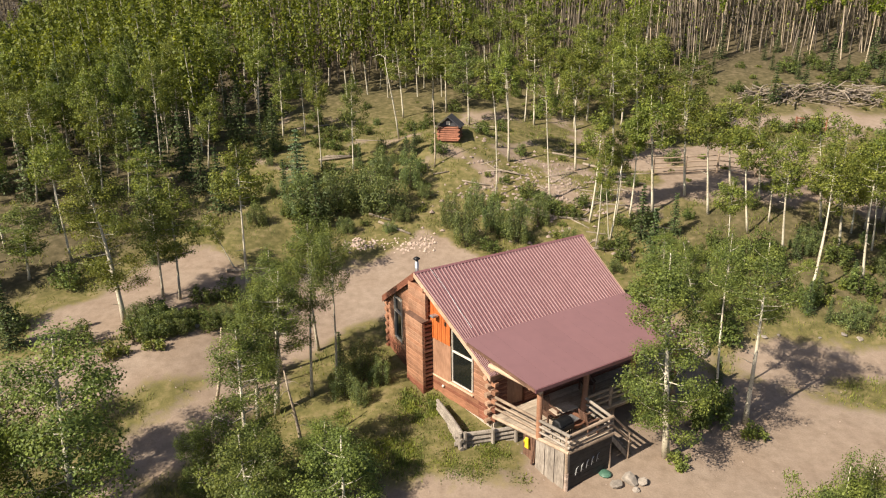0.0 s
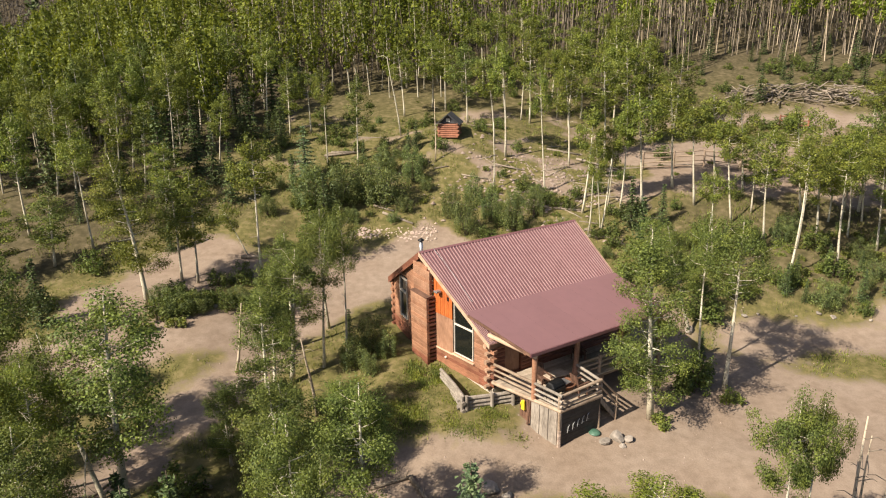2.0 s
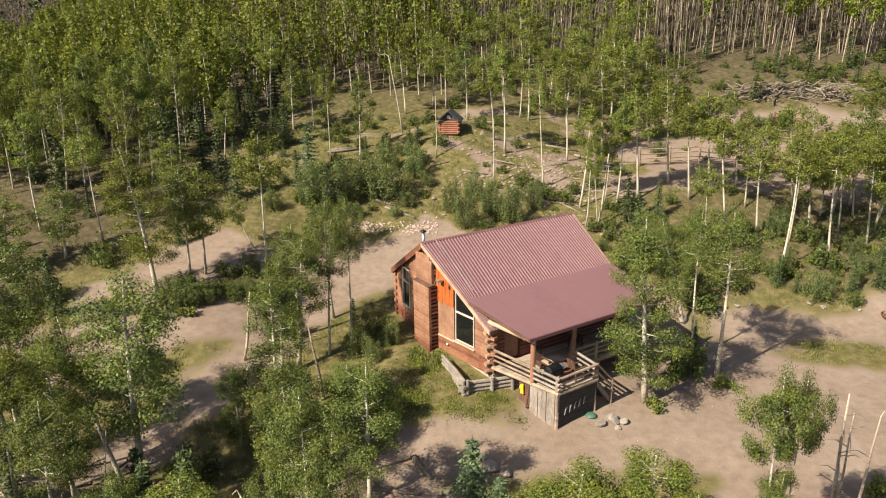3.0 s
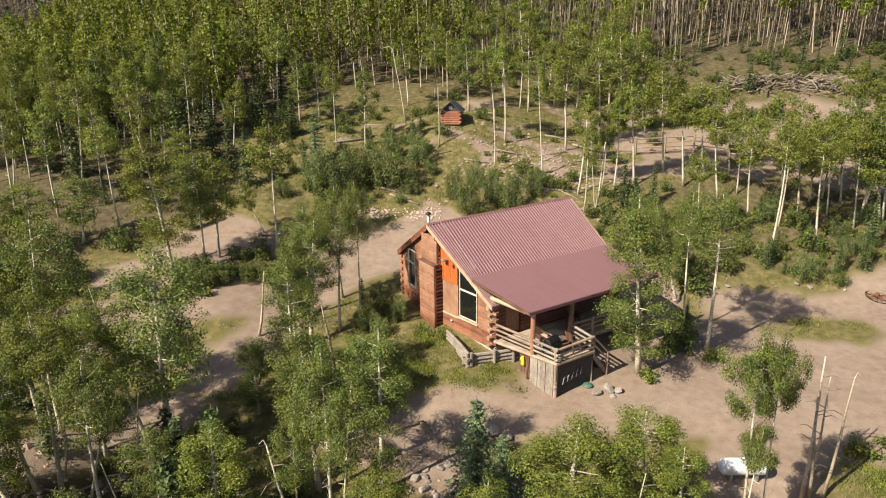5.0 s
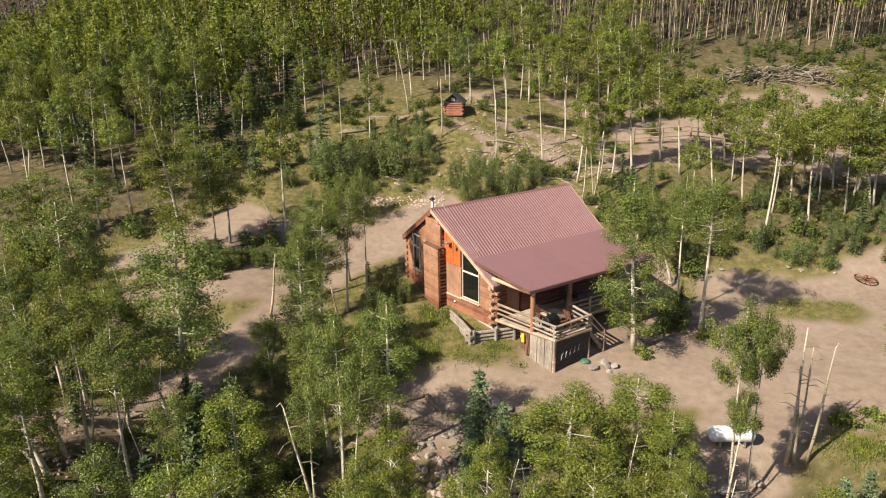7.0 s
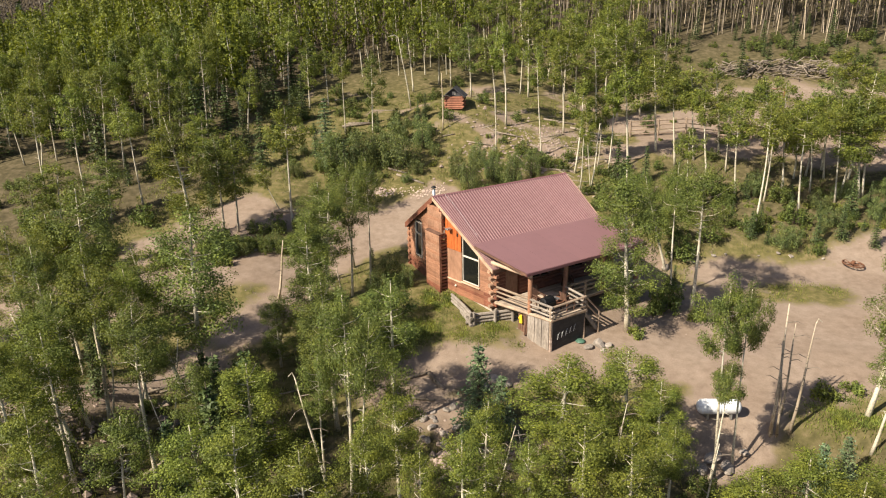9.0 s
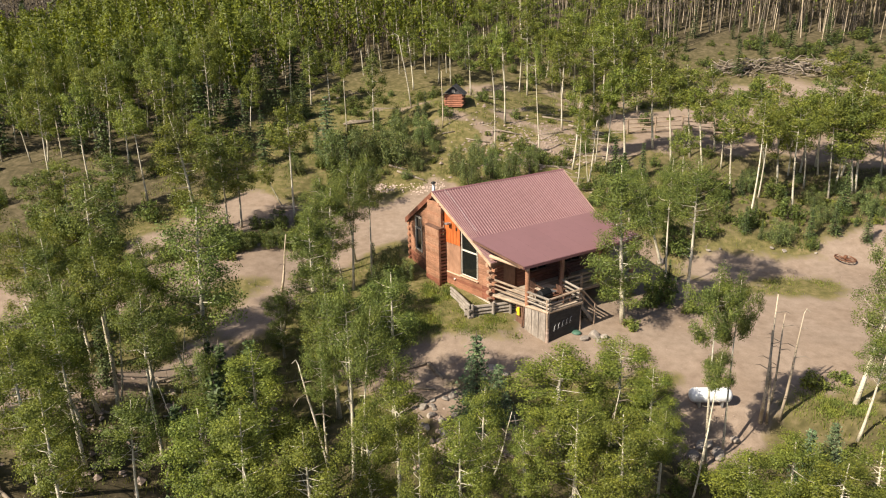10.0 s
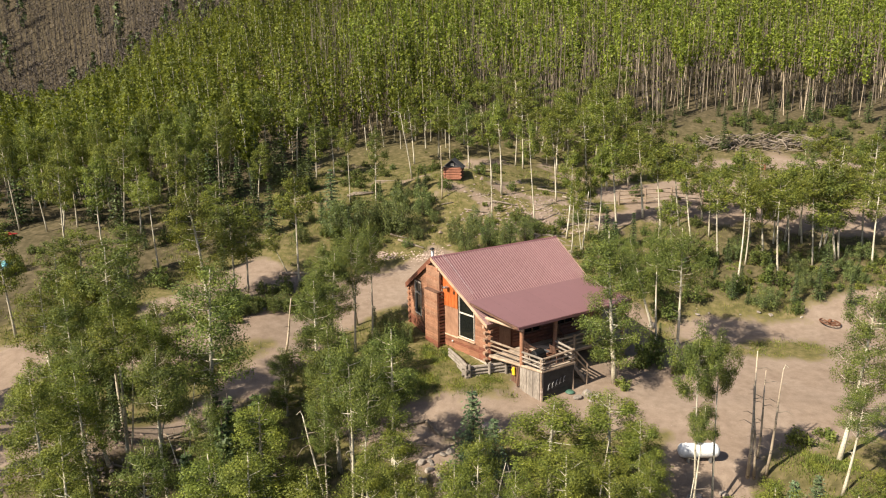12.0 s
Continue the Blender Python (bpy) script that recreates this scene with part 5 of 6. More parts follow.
# ---- dead trees ----
def make_snag(x, y, h, lean_x, lean_y, hook=0.0, label="bare dead pole with broken twigs", rad=0.09):
    t = thing("dead_tree", on_ground(x, y, 0.05), label, "dead tree", "dead trees")
    g = Geo()
    pts = [Vector((lean_x * q + 0.05 * math.sin(5 * q), lean_y * q, h * q)) for q in (0, 0.25, 0.5, 0.75, 1.0)]
    g.tube(pts, [rad * (1 - 0.7 * q) for q in (0, 0.25, 0.5, 0.75, 1.0)], 7)
    part("trunk", g, M_BARK if "aspen" in label and rad < 0.08 else M_POLE, t, smooth=True)
    for k in range(7):
        q = 0.35 + 0.6 * k / 7
        a, ln = 2.1 * k, rng.uniform(0.25, 0.8)
        p = Vector((lean_x * q, lean_y * q, h * q))
        part("branch", Geo().tube((p, p + Vector((math.cos(a) * ln * 0.6, math.sin(a) * ln * 0.6, 0.05)), p + Vector((math.cos(a) * ln, math.sin(a) * ln, -0.15 * ln))), (0.02, 0.014, 0.006), 4), M_SNAG, t)
    if hook:
        p = pts[-1]
        part("branch", Geo().tube((p, p + Vector((-0.3 * hook, 0, 0.2)), p + Vector((-0.9 * hook, 0, 0.05))), (rad * 0.3, rad * 0.25, 0.012), 5), M_BARK, t)
    return t


make_snag(12.87, 15.96, 6.1, 0.04, 0.0, rad=0.085)
make_snag(13.15, 15.94, 4.5, -0.29, 0.0, rad=0.07)
make_snag(13.69, 15.98, 5.2, 0.42, 0.0, -0.25, rad=0.075)
make_snag(13.66, 16.83, 4.4, 0.11, 0.0, rad=0.06)
make_snag(-4.66, 13.5, 5.6, 0.1, 0.0, 0.4, "bleached dead aspen with bare white twigs", 0.06)
make_snag(-5.2, 11.9, 5.2, -0.9, 0.3, 0.25, "brown leaning dead aspen with bare twigs", 0.075)
make_snag(-3.8, 55.0, 6.4, -0.9, 0.0, 1.0, "pale leaning dead aspen with a hooked top", 0.075)
make_snag(-0.9, 49.8, 4.8, 0.05, 0.0, 0, "slim pale dead pole beside the shed", 0.06)
for x, y, h, lx in ((-12.4, 15.6, 4.6, 0.9), (-10.9, 12.8, 4.2, -0.8), (-14.6, 15.4, 5.2, 0.7), (-6.6, 17.6, 4.6, 0.8), (-2.0, 12.6, 3.2, -0.6), (0.9, 12.2, 3.0, 0.8), (2.2, 11.4, 3.4, -0.5), (5.2, 12.6, 3.6, 0.6), (8.2, 11.2, 3.6, 0.5)):
    make_snag(x, y, h, lx, 0.1, 0, "bleached leaning dead aspen with bare twigs", 0.045)
make_snag(-10.4, 27.0, 3.6, 0.6, 0.2)
make_snag(-9.4, 21.8, 3.4, 0.9, -0.2, -0.5)
make_snag(-6.0, 24.0, 3.8, -0.4, 0.0)
make_snag(9.4, 41.5, 4.4, 0.2, 0.1, 0, "pale dead aspen stem", 0.06)
make_snag(10.3, 41.8, 5.0, 0.5, 0.0, 0, "pale dead aspen stem", 0.07)
make_snag(3.4, 46.8, 5.0, 0.0, 0.0, 0, "pale dead aspen stem", 0.06)


# ---- the wooded hill ----
def joined_trees(name, spots, label, leaf_mat, bark, leaves, leaf, low_h, high_h, bare_part, seed, width=1.6, category="forest"):
    """A far wood in two meshes: stems, and leaves."""
    r = np.random.default_rng(seed)
    stems, centres, ways = Geo(), [], []
    for x, y in spots:
        z = float(height(x, y)) - 0.2
        h = r.uniform(low_h, high_h)
        lx, ly = r.normal(0, 0.055, 2) * h
        rad = 0.02 + 0.0045 * h
        stems.tube(((x, y, z), (x + lx * 0.5, y + ly * 0.5, z + h * 0.5), (x + lx, y + ly, z + h)), (rad, rad * 0.75, rad * 0.25), 5, False)
        if leaves:
            n = int(leaves * r.uniform(0.6, 1.3))
            q = r.uniform(bare_part, 1.02, n)
            swell = np.sin(np.clip((q - bare_part) / (1.06 - bare_part), 0, 1) * 3.0 + 0.1) * width * r.uniform(0.7, 1.2)
            a = r.uniform(0, 6.283, n)
            lump = 0.75 + 0.35 * np.sin(a * 3 + q * 17 + x)
            d = np.sqrt(r.uniform(0.2, 1, n)) * swell * lump
            centres.append(np.c_[x + lx * q + np.cos(a) * d, y + ly * q + np.sin(a) * d, z + h * q + r.normal(0, 0.12, n)])
            ways.append(np.c_[np.cos(a), np.sin(a), 1.6 * (q - 0.5 * (1 + bare_part))])
    wood = thing(name, (0, 0, 0), label, category, kind="stuff")
    tagged(part("stems", stems, bark, wood), kind="stuff")
    if leaves:
        verts, quads = leaf_blades(np.concatenate(centres), leaf, seed, 0.35, 0.8, np.concatenate(ways))
        tagged(part("leaves", quick_mesh("leaves", leaf_mat, verts, quads), leaf_mat, wood), kind="stuff")


def in_view(x, y, margin=0.78):
    return abs(x) < margin * (y + 16)


joined_trees("aspen_wood", scatter(-95, 4, 54, 130, 650, 2.0, lambda x, y: in_view(x, y) and x < -6 + 0.14 * (130 - y) and (y > 66 or x < -17) and open_land(x, y), 41), "green aspen wood on the hillside", M_LEAF_FAR, M_BARK, 640, 0.25, 7, 11, 0.3, 41, 1.7)
joined_trees("aspen_wood", scatter(-14, 95, 74, 128, 520, 2.0, lambda x, y: in_view(x, y) and y > 77 - 0.2 * max(0, x - 30), 42), "tall aspens with bare stems and high crowns", M_LEAF_FAR, M_FAR_BARK, 500, 0.26, 8.5, 12.5, 0.5, 42, 1.5)
joined_trees("pale_stem_wood", scatter(-12, 80, 70, 112, 420, 1.5, lambda x, y: in_view(x, y) and y > 72 + (6 if x > 26 else 0), 47), "slim pale aspen stems at the edge of the dead wood", M_LEAF_FAR, M_FAR_BARK, 40, 0.3, 7, 11, 0.7, 47, 0.9)
joined_trees("dead_conifer_wood", scatter(-20, 90, 69, 118, 2000, 0.8, lambda x, y: in_view(x, y) and y > 71 + (7 if x > 26 else 0), 43), "standing dead conifers with bare brown stems", M_LEAF_FAR, M_DEAD, 14, 0.24, 7, 12, 0.25, 43, 0.6)
joined_trees("aspen_wood", scatter(-110, 130, 126, 190, 700, 2.8, lambda x, y: in_view(x, y, 0.74) and x > -30 - (y - 128) * 0.1, 44), "green aspen wood high on the hill", M_LEAF_FAR, M_FAR_BARK, 420, 0.38, 9, 14, 0.3, 44, 2.2)
joined_trees("dead_conifer_wood", scatter(-150, -15, 118, 205, 3000, 1.0, lambda x, y: in_view(x, y, 0.78) and x < -24 - (y - 128) * 0.1, 45), "grey-brown dead forest on the far slope", M_FAR_DEAD, M_FAR_DEAD, 26, 0.34, 7, 12, 0.15, 45, 0.8)
joined_trees("far_spruce_wood", scatter(-150, -20, 125, 215, 90, 4.5, lambda x, y: in_view(x, y, 0.76) and x < -24 - (y - 128) * 0.1, 46), "scattered green conifers on the far slope", M_NEEDLE, M_BROWN_BARK, 110, 0.9, 8, 12, 0.1, 46, 1.5)


# ---- grass ----
def make_grass(name, spots, mat, label, blade, per, seed):
    r = np.random.default_rng(seed)
    spots = np.array(spots)
    centre = np.repeat(spots, per, 0) + r.normal(0, 0.17, (len(spots) * per, 2))
    z = height(centre[:, 0], centre[:, 1])
    n = len(centre)
    a, tilt = r.uniform(0, 6.283, n), r.uniform(0, 0.5, n)
    h = blade * r.uniform(0.5, 1.3, n)
    w = 0.014 + 0.014 * r.random(n)
    side = np.c_[np.cos(a), np.sin(a), 0 * a] * w[:, None]
    foot = np.c_[centre, z - 0.04]
    top = foot + np.c_[np.cos(a + 1.57) * tilt * h, np.sin(a + 1.57) * tilt * h, h]
    verts = np.stack([foot - side, foot + side, top + side * 0.25, top - side * 0.25], 1).reshape(-1, 3)
    ob = new(name, quick_mesh(name, mat, verts, np.arange(4 * n).reshape(-1, 4)))
    tagged(ob, label, "grass", kind="stuff")


def tufts(low_x, high_x, low_y, high_y, count, room, seed, clump=0.6):
    r = np.random.default_rng(seed)
    x, y = r.uniform(low_x, high_x, count), r.uniform(low_y, high_y, count)
    patch = np.array([noise.noise((a * clump, b * clump, seed)) for a, b in zip(x, y)])
    keep = (bare(x, y) > room) & (patch > -0.12)
    return np.c_[x[keep], y[keep]]


def clear_of_cabin(p):
    q = (p - np.array([-1.445, 28.314])) @ np.array([[math.cos(radians(32.78)), math.sin(radians(32.78))], [math.sin(radians(32.78)), -math.cos(radians(32.78))]]).T
    inside = (q[:, 0] > -0.25 + 0.121 * np.abs(q[:, 1])) & (q[:, 0] < 9.6) & (q[:, 1] > -3.9) & (q[:, 1] < 7.0) | (q[:, 0] > -0.7) & (q[:, 0] < 3.7) & (q[:, 1] > -0.2) & (q[:, 1] < 1.4) | (q[:, 0] > 1.2) & (q[:, 0] < 5.2) & (q[:, 1] > 7) & (q[:, 1] < 8.6)
    return p[~inside]


make_grass("dry_grass", clear_of_cabin(tufts(-34, 34, 6, 62, 15000, 0.1, 51)), M_GRASS, "tufts of dry yellow-green mountain grass", 0.17, 12, 51)
make_grass("lush_grass", clear_of_cabin(tufts(-6, 4.5, 22.2, 27.5, 1500, 0.1, 52, 0.9)), M_LUSH, "short lush green grass beside the cabin wall", 0.1, 34, 52)
make_grass("lush_grass", tufts(14.6, 19, 16.0, 19.0, 330, -0.5, 53, 0.9), M_LUSH, "short lush green grass at the edge of the yard", 0.09, 34, 53)
make_grass("weeds", tufts(17, 24, 27.4, 30.2, 190, 0.0, 54, 0.9), M_LUSH, "low weeds growing in the yard", 0.1, 12, 54)


# ---- stones ----
def rock_mesh(seed, squash=0.7):
    bm = bmesh.new()
    bmesh.ops.create_icosphere(bm, subdivisions=2, radius=0.5)
    for _ in range(7):
        way = Vector((rng.gauss(0, 1), rng.gauss(0, 1), rng.gauss(0, 1))).normalized()
        cut = rng.uniform(0.26, 0.4)
        for v in bm.verts:
            v.co -= way * max(0.0, v.co.dot(way) - cut)
    off = Vector((seed * 3.1, seed * 1.7, 0))
    for v in bm.verts:
        q = noise.noise(v.co * 1.8 + off) * 0.3 + noise.noise(v.co * 4.5 + off) * 0.12
        v.co *= 1 + q
        v.co.z *= squash
    mesh = bpy.data.meshes.new("boulder")
    bm.to_mesh(mesh)
    bm.free()
    mesh.materials.append(M_BOULDER)
    return mesh


ROCKS = [rock_mesh(k, 0.55 + 0.1 * (k % 4)) for k in range(7)]


def boulder(x, y, size, label="pale grey-pink granite boulder on the ground", group="boulders", flat=1.0):
    ob = new("boulder", ROCKS[rng.randrange(7)])
    p = on_ground(x, y)
    ob.matrix_world = Matrix.Translation((x, y, p.z + 0.14 * size)) @ Euler((rng.uniform(-0.2, 0.2), rng.uniform(-0.2, 0.2), rng.uniform(0, 6.28))).to_matrix().to_4x4() @ Matrix.Diagonal((size, size * rng.uniform(0.7, 1.0), size * rng.uniform(0.7, 1.0) * flat, 1))
    return tagged(ob, label, "rock", group)


for x, y, s in ((6.9, 22.35, 0.85), (6.35, 22.15, 0.55), (7.35, 22.3, 0.5), (7.05, 21.9, 0.3), (9.6, 27.4, 0.9), (10.2, 28.6, 0.7), (11.0, 29.8, 0.8),
                (13.2, 32.0, 0.7), (10.2, 15.2, 1.0), (10.6, 14.6, 0.9), (11.6, 15.4, 0.6), (9.6, 14.6, 0.8), (1.4, 19.6, 0.8), (2.0, 19.2, 0.6), (0.9, 19.2, 0.5)):
    boulder(x, y, s)
for k in range(16):
    boulder(-14.6 + 0.42 * k + rng.uniform(-0.3, 0.3), 31.9 + 0.18 * k + rng.uniform(-0.4, 0.4), rng.uniform(0.18, 0.45), "weathered stone edging the track", "track edge stones")
for k in range(8):
    boulder(14 + 1.3 * k + rng.uniform(-0.5, 0.5), 33.5 - 0.08 * k + rng.uniform(-0.5, 0.5), rng.uniform(0.2, 0.5), "weathered stone at the edge of the yard", "yard edge stones")
for k in range(16):
    boulder(-0.6 + rng.uniform(-1.3, 1.6), 16.4 + rng.uniform(-1.4, 1.4), rng.uniform(0.25, 0.6), "broken pinkish stone in a heap", "stone heap")


def rubble(name, spots, low, high, label, seed):
    """Countless small stones in one mesh."""
    r = random.Random(seed)
    verts, faces = [], []
    shape = [(1, 0, 0), (0.2, 0.9, 0.1), (-0.9, 0.3, 0), (-0.4, -0.85, 0.05), (0.45, -0.75, 0.0), (0.1, 0.05, 0.75)]
    for x, y in spots:
        s, a = r.uniform(low, high), r.uniform(0, 6.28)
        z = float(height(x, y)) - 0.02
        b = len(verts)
        for px, py, pz in shape:
            px, py, pz = px * r.uniform(0.7, 1.2), py * r.uniform(0.7, 1.2), pz * r.uniform(0.6, 1.2)
            verts.append((x + s * (px * math.cos(a) - py * math.sin(a)), y + s * (px * math.sin(a) + py * math.cos(a)), z + s * pz))
        faces += [(b, b + 1, b + 5), (b + 1, b + 2, b + 5), (b + 2, b + 3, b + 5), (b + 3, b + 4, b + 5), (b + 4, b, b + 5)]
    mesh = bpy.data.meshes.new(name)
    mesh.from_pydata(verts, [], faces)
    mesh.materials.append(M_STONE)
    tagged(new(name, mesh), label, "rocks", kind="stuff")


rubble("stone_bank", [(rng.uniform(-6.8, -0.8), 41.9 + rng.gauss(0, 0.36)) for _ in range(300)], 0.05, 0.18, "bank of pale broken stones behind the drive", 1)
rubble("stone_bank", [(rng.gauss(6.5, 3.2), rng.gauss(47.8, 2.9)) for _ in range(620)], 0.06, 0.25, "pinkish rubble slope below the shed", 2)
rubble("gravel", [p for p in ((rng.uniform(-30, 32), rng.uniform(10, 44)) for _ in range(2600)) if float(bare(*p)) < 0.9], 0.02, 0.07, "small loose stones on the bare earth", 3)
rubble("stone_bank", [(rng.gauss(0.2, 1.6), rng.gauss(14.4, 1.1)) for _ in range(260)], 0.06, 0.24, "pinkish broken stones on the bank below the drive", 5)
rubble("stone_bank", [(rng.uniform(-17, -8), rng.uniform(9, 18)) for _ in range(220)], 0.05, 0.3, "stones scattered under the aspens", 6)
rubble("stone_bank", [(rng.gauss(-16.5, 1.8), rng.gauss(13.5, 1.8)) for _ in range(160)], 0.05, 0.2, "stones on the bare bank", 4)


# ---- log edging below the cabin ----
def make_log_wall():
    t = thing("log_retaining_wall", on_ground(1.6, 24.1), "low retaining wall of stacked grey logs", "log wall")
    o = t.matrix_world.translation

    def rel(x, y, z):
        return Vector((x, y, z)) - o

    for k in range(4):
        z = 0.95 + 0.19 * k
        ext = 0.25 if k % 2 else 0.05
        part("log", Geo().tube((rel(0.45 - ext, 23.75, z), rel(1.75, 24.05, z + 0.02), rel(3.0, 24.35, z + 0.05)), (0.1, 0.095, 0.085), 8), M_GREYWOOD, t)
        z += 0.1
        part("log", Geo().tube((rel(0.5, 23.75 - 0.3 + ext, z), rel(0.1, 24.7, z + 0.1), rel(-0.5, 26.0, z + 0.2)), (0.095, 0.09, 0.08), 8), M_GREYWOOD, t)
    for x, y in ((0.42, 23.62), (0.62, 23.66), (1.75, 23.93), (2.7, 24.15)):
        part("post", Geo().tube((rel(x, y, 0.6), rel(x, y, 1.75)), (0.085, 0.08), 8), M_GREYWOOD, t)


make_log_wall()


def lying_log(ax, ay, bx, by, r, label="grey fallen log on the ground", lift=0.0):
    a, b = on_ground(ax, ay), on_ground(bx, by)
    up = Vector((0, 0, r * 0.8))
    t = thing("fallen_log", (a + b) / 2, label, "log", "fallen logs")
    o = t.matrix_world.translation
    g = Geo().tube((a + up - o, (a + b) / 2 + up - o, b + up + Vector((0, 0, lift)) - o), (r, r * 0.92, r * 0.75), 8)
    part("stem", g, M_SNAG, t, smooth=True)
    for k in range(3):
        p = a.lerp(b, 0.3 + 0.25 * k) + up - o
        part("branch", Geo().tube((p, p + Vector((rng.uniform(-0.3, 0.3), rng.uniform(-0.3, 0.3), rng.uniform(0.2, 0.45)))), (r * 0.25, 0.008), 5), M_SNAG, t)


FALLEN = ((-3.2, 19.7, -1.6, 20.3, 0.09), (-1.7, 20.2, -1.0, 19.0, 0.1), (-3.6, 18.6, -1.4, 18.2, 0.08), (-8.6, 22.4, -5.6, 23.2, 0.08), (6.0, 44.6, 9.4, 44.0, 0.1), (5.0, 46.2, 8.0, 46.8, 0.09), (7.2, 41.4, 10.4, 41.0, 0.1),
          (-11.6, 20.2, -9.4, 19.8, 0.12), (-13.0, 38.0, -10.2, 38.9, 0.12), (-9.8, 52.0, -7.0, 52.6, 0.1), (-22.0, 49.0, -18.5, 49.6, 0.1), (10.5, 52.5, 13.5, 51.0, 0.1))
for a in FALLEN:
    lying_log(*a)
for k in range(22):
    x, y, a, ln = rng.uniform(-17, -7), rng.uniform(8.5, 19), rng.uniform(-1.4, 1.4), rng.uniform(1.0, 3.0)
    lying_log(x, y, x + ln * math.cos(a), y + ln * math.sin(a), rng.uniform(0.04, 0.08), "bleached fallen stem under the aspens", rng.uniform(0, 0.8))
for k in range(44):
    x, y, a, ln = rng.uniform(2, 15), rng.uniform(39, 52), rng.uniform(-0.9, 0.9), rng.uniform(0.8, 2.4)
    lying_log(x, y, x + ln * math.cos(a), y + ln * math.sin(a), rng.uniform(0.04, 0.08), "pale grey fallen branch in the brush")
for k in range(26):
    x, y, a, ln = rng.uniform(-14, 18), rng.uniform(44, 60), rng.uniform(-0.6, 0.6), rng.uniform(1.0, 2.8)
    if math.hypot(x - 0.2, y - 53.3) > 3.2:
        lying_log(x, y, x + ln * math.cos(a), y + ln * math.sin(a), rng.uniform(0.05, 0.1))


# ---- shed ----
def make_shed():
    z = float(height(0.25, 53.0)) + 0.02
    t = thing("log_shed", (0.25, 53.3, z), "tiny red-brown log shed with a dark gable roof", "shed", turn=-10)
    for k in range(7):
        zz = 0.08 + 0.16 * k
        ext = 0.1 if k % 2 else 0.0
        for y in (-0.65, 0.65):
            part("log", Geo().log((-0.8 - ext, y, zz), (0.8 + ext, y, zz), 0.085, 7), M_REDLOG, t)
        for x in (-0.75, 0.75):
            part("log", Geo().log((x, -0.7 - (0.1 - ext), zz + 0.08), (x, 0.7 + (0.1 - ext), zz + 0.08), 0.08, 7), M_REDLOG, t)
    for y in (-0.62, 0.62):
        g = Geo().hexa([(-0.8, y - 0.03, 1.16), (0.8, y - 0.03, 1.16), (0.8, y + 0.03, 1.16), (-0.8, y + 0.03, 1.16), (-0.03, y - 0.03, 1.82), (0.03, y - 0.03, 1.82), (0.03, y + 0.03, 1.82), (-0.03, y + 0.03, 1.82)])
        part("gable_board", g, M_SHINGLE, t, "dark grey gable")
    for s in (-1, 1):
        c = [(s * x, y, q + d) for d in (0.0, 0.07) for x, y, q in ((0, -1.0, 1.88), (1.0, -1.0, 1.06), (1.0, 1.0, 1.06), (0, 1.0, 1.88))]
        part("roof_slope", Geo().hexa(c), M_SHINGLE, t)
    part("window", Geo().box((0.0, -0.68, 1.42), (0.3, 0.04, 0.26)), M_WHITE, t, "small pale window")


make_shed()


# ---- fences ----
def make_fence(points, rails, label, tall=1.2, mat=M_RAIL):
    t = thing("rail_fence", on_ground(*points[0]), label, "fence", "rail fences")
    o = t.matrix_world.translation
    for k, (a, b) in enumerate(zip(points, points[1:])):
        n = max(1, round(math.dist(a, b) / 2.6))
        for j in range(n):
            p = on_ground(a[0] + (b[0] - a[0]) * j / n, a[1] + (b[1] - a[1]) * j / n)
            q = on_ground(a[0] + (b[0] - a[0]) * (j + 1) / n, a[1] + (b[1] - a[1]) * (j + 1) / n)
            part("post", Geo().tube((p - o - Vector((0, 0, 0.2)), p - o + Vector((0, 0, tall + 0.12))), (0.085, 0.08), 6), mat, t)
            for i in range(rails):
                h = Vector((0, 0, 0.2 + (tall - 0.2) * i / (rails - 1) + rng.uniform(-0.03, 0.03)))
                part("rail", Geo().tube((p + h - o, q + h - o), (0.06, 0.05), 6), mat, t)
    p = on_ground(*points[-1])
    part("post", Geo().tube((p - o - Vector((0, 0, 0.2)), p - o + Vector((0, 0, tall + 0.12))), (0.085, 0.08), 6), mat, t)


make_fence(((15.5, 51.0), (20.5, 51.5), (25.5, 49.5)), 4, "grey log rail fence round a bare corral", 1.3)
make_fence(((25.5, 49.5), (30.0, 50.2), (36.5, 48.0)), 5, "log rail fence round a bare corral", 1.4)
make_fence(((30.5, 60.5), (33.0, 60.2)), 3, "short red-brown log rail fence", 1.0, M_REDLOG)


# ---- brush pile ----
def make_brush_pile():
    t = thing("brush_pile", on_ground(36, 67), "long heap of grey cut branches and logs", "brush pile")
    o = t.matrix_world.translation
    r = random.Random(5)
    for k in range(290):
        q = r.uniform(0, 1)
        x, y = 28.5 + 15.5 * q, 67.2 - 1.2 * q + r.gauss(0, 0.7)
        h = 1.6 * math.sin(math.pi * min(0.97, max(0.03, q))) ** 0.5 * max(0, 1 - abs(y - 67.2 + 1.2 * q) / 2) * r.random()
        a, ln, rise = r.gauss(0.1, 0.7), r.uniform(0.8, 3.2), r.gauss(0, 0.24)
        p = on_ground(x, y) + Vector((0, 0, h)) - o
        d = Vector((math.cos(a), math.sin(a), rise)) * ln * 0.5
        w = r.uniform(0.025, 0.085)
        bow = Vector((r.gauss(0, 0.05), r.gauss(0, 0.05), r.gauss(0, 0.08))) * ln
        part("branch", Geo().tube((p - d, p + bow, p + d), (w, w * 0.85, w * 0.5), 5), M_SNAG, t)


make_brush_pile()


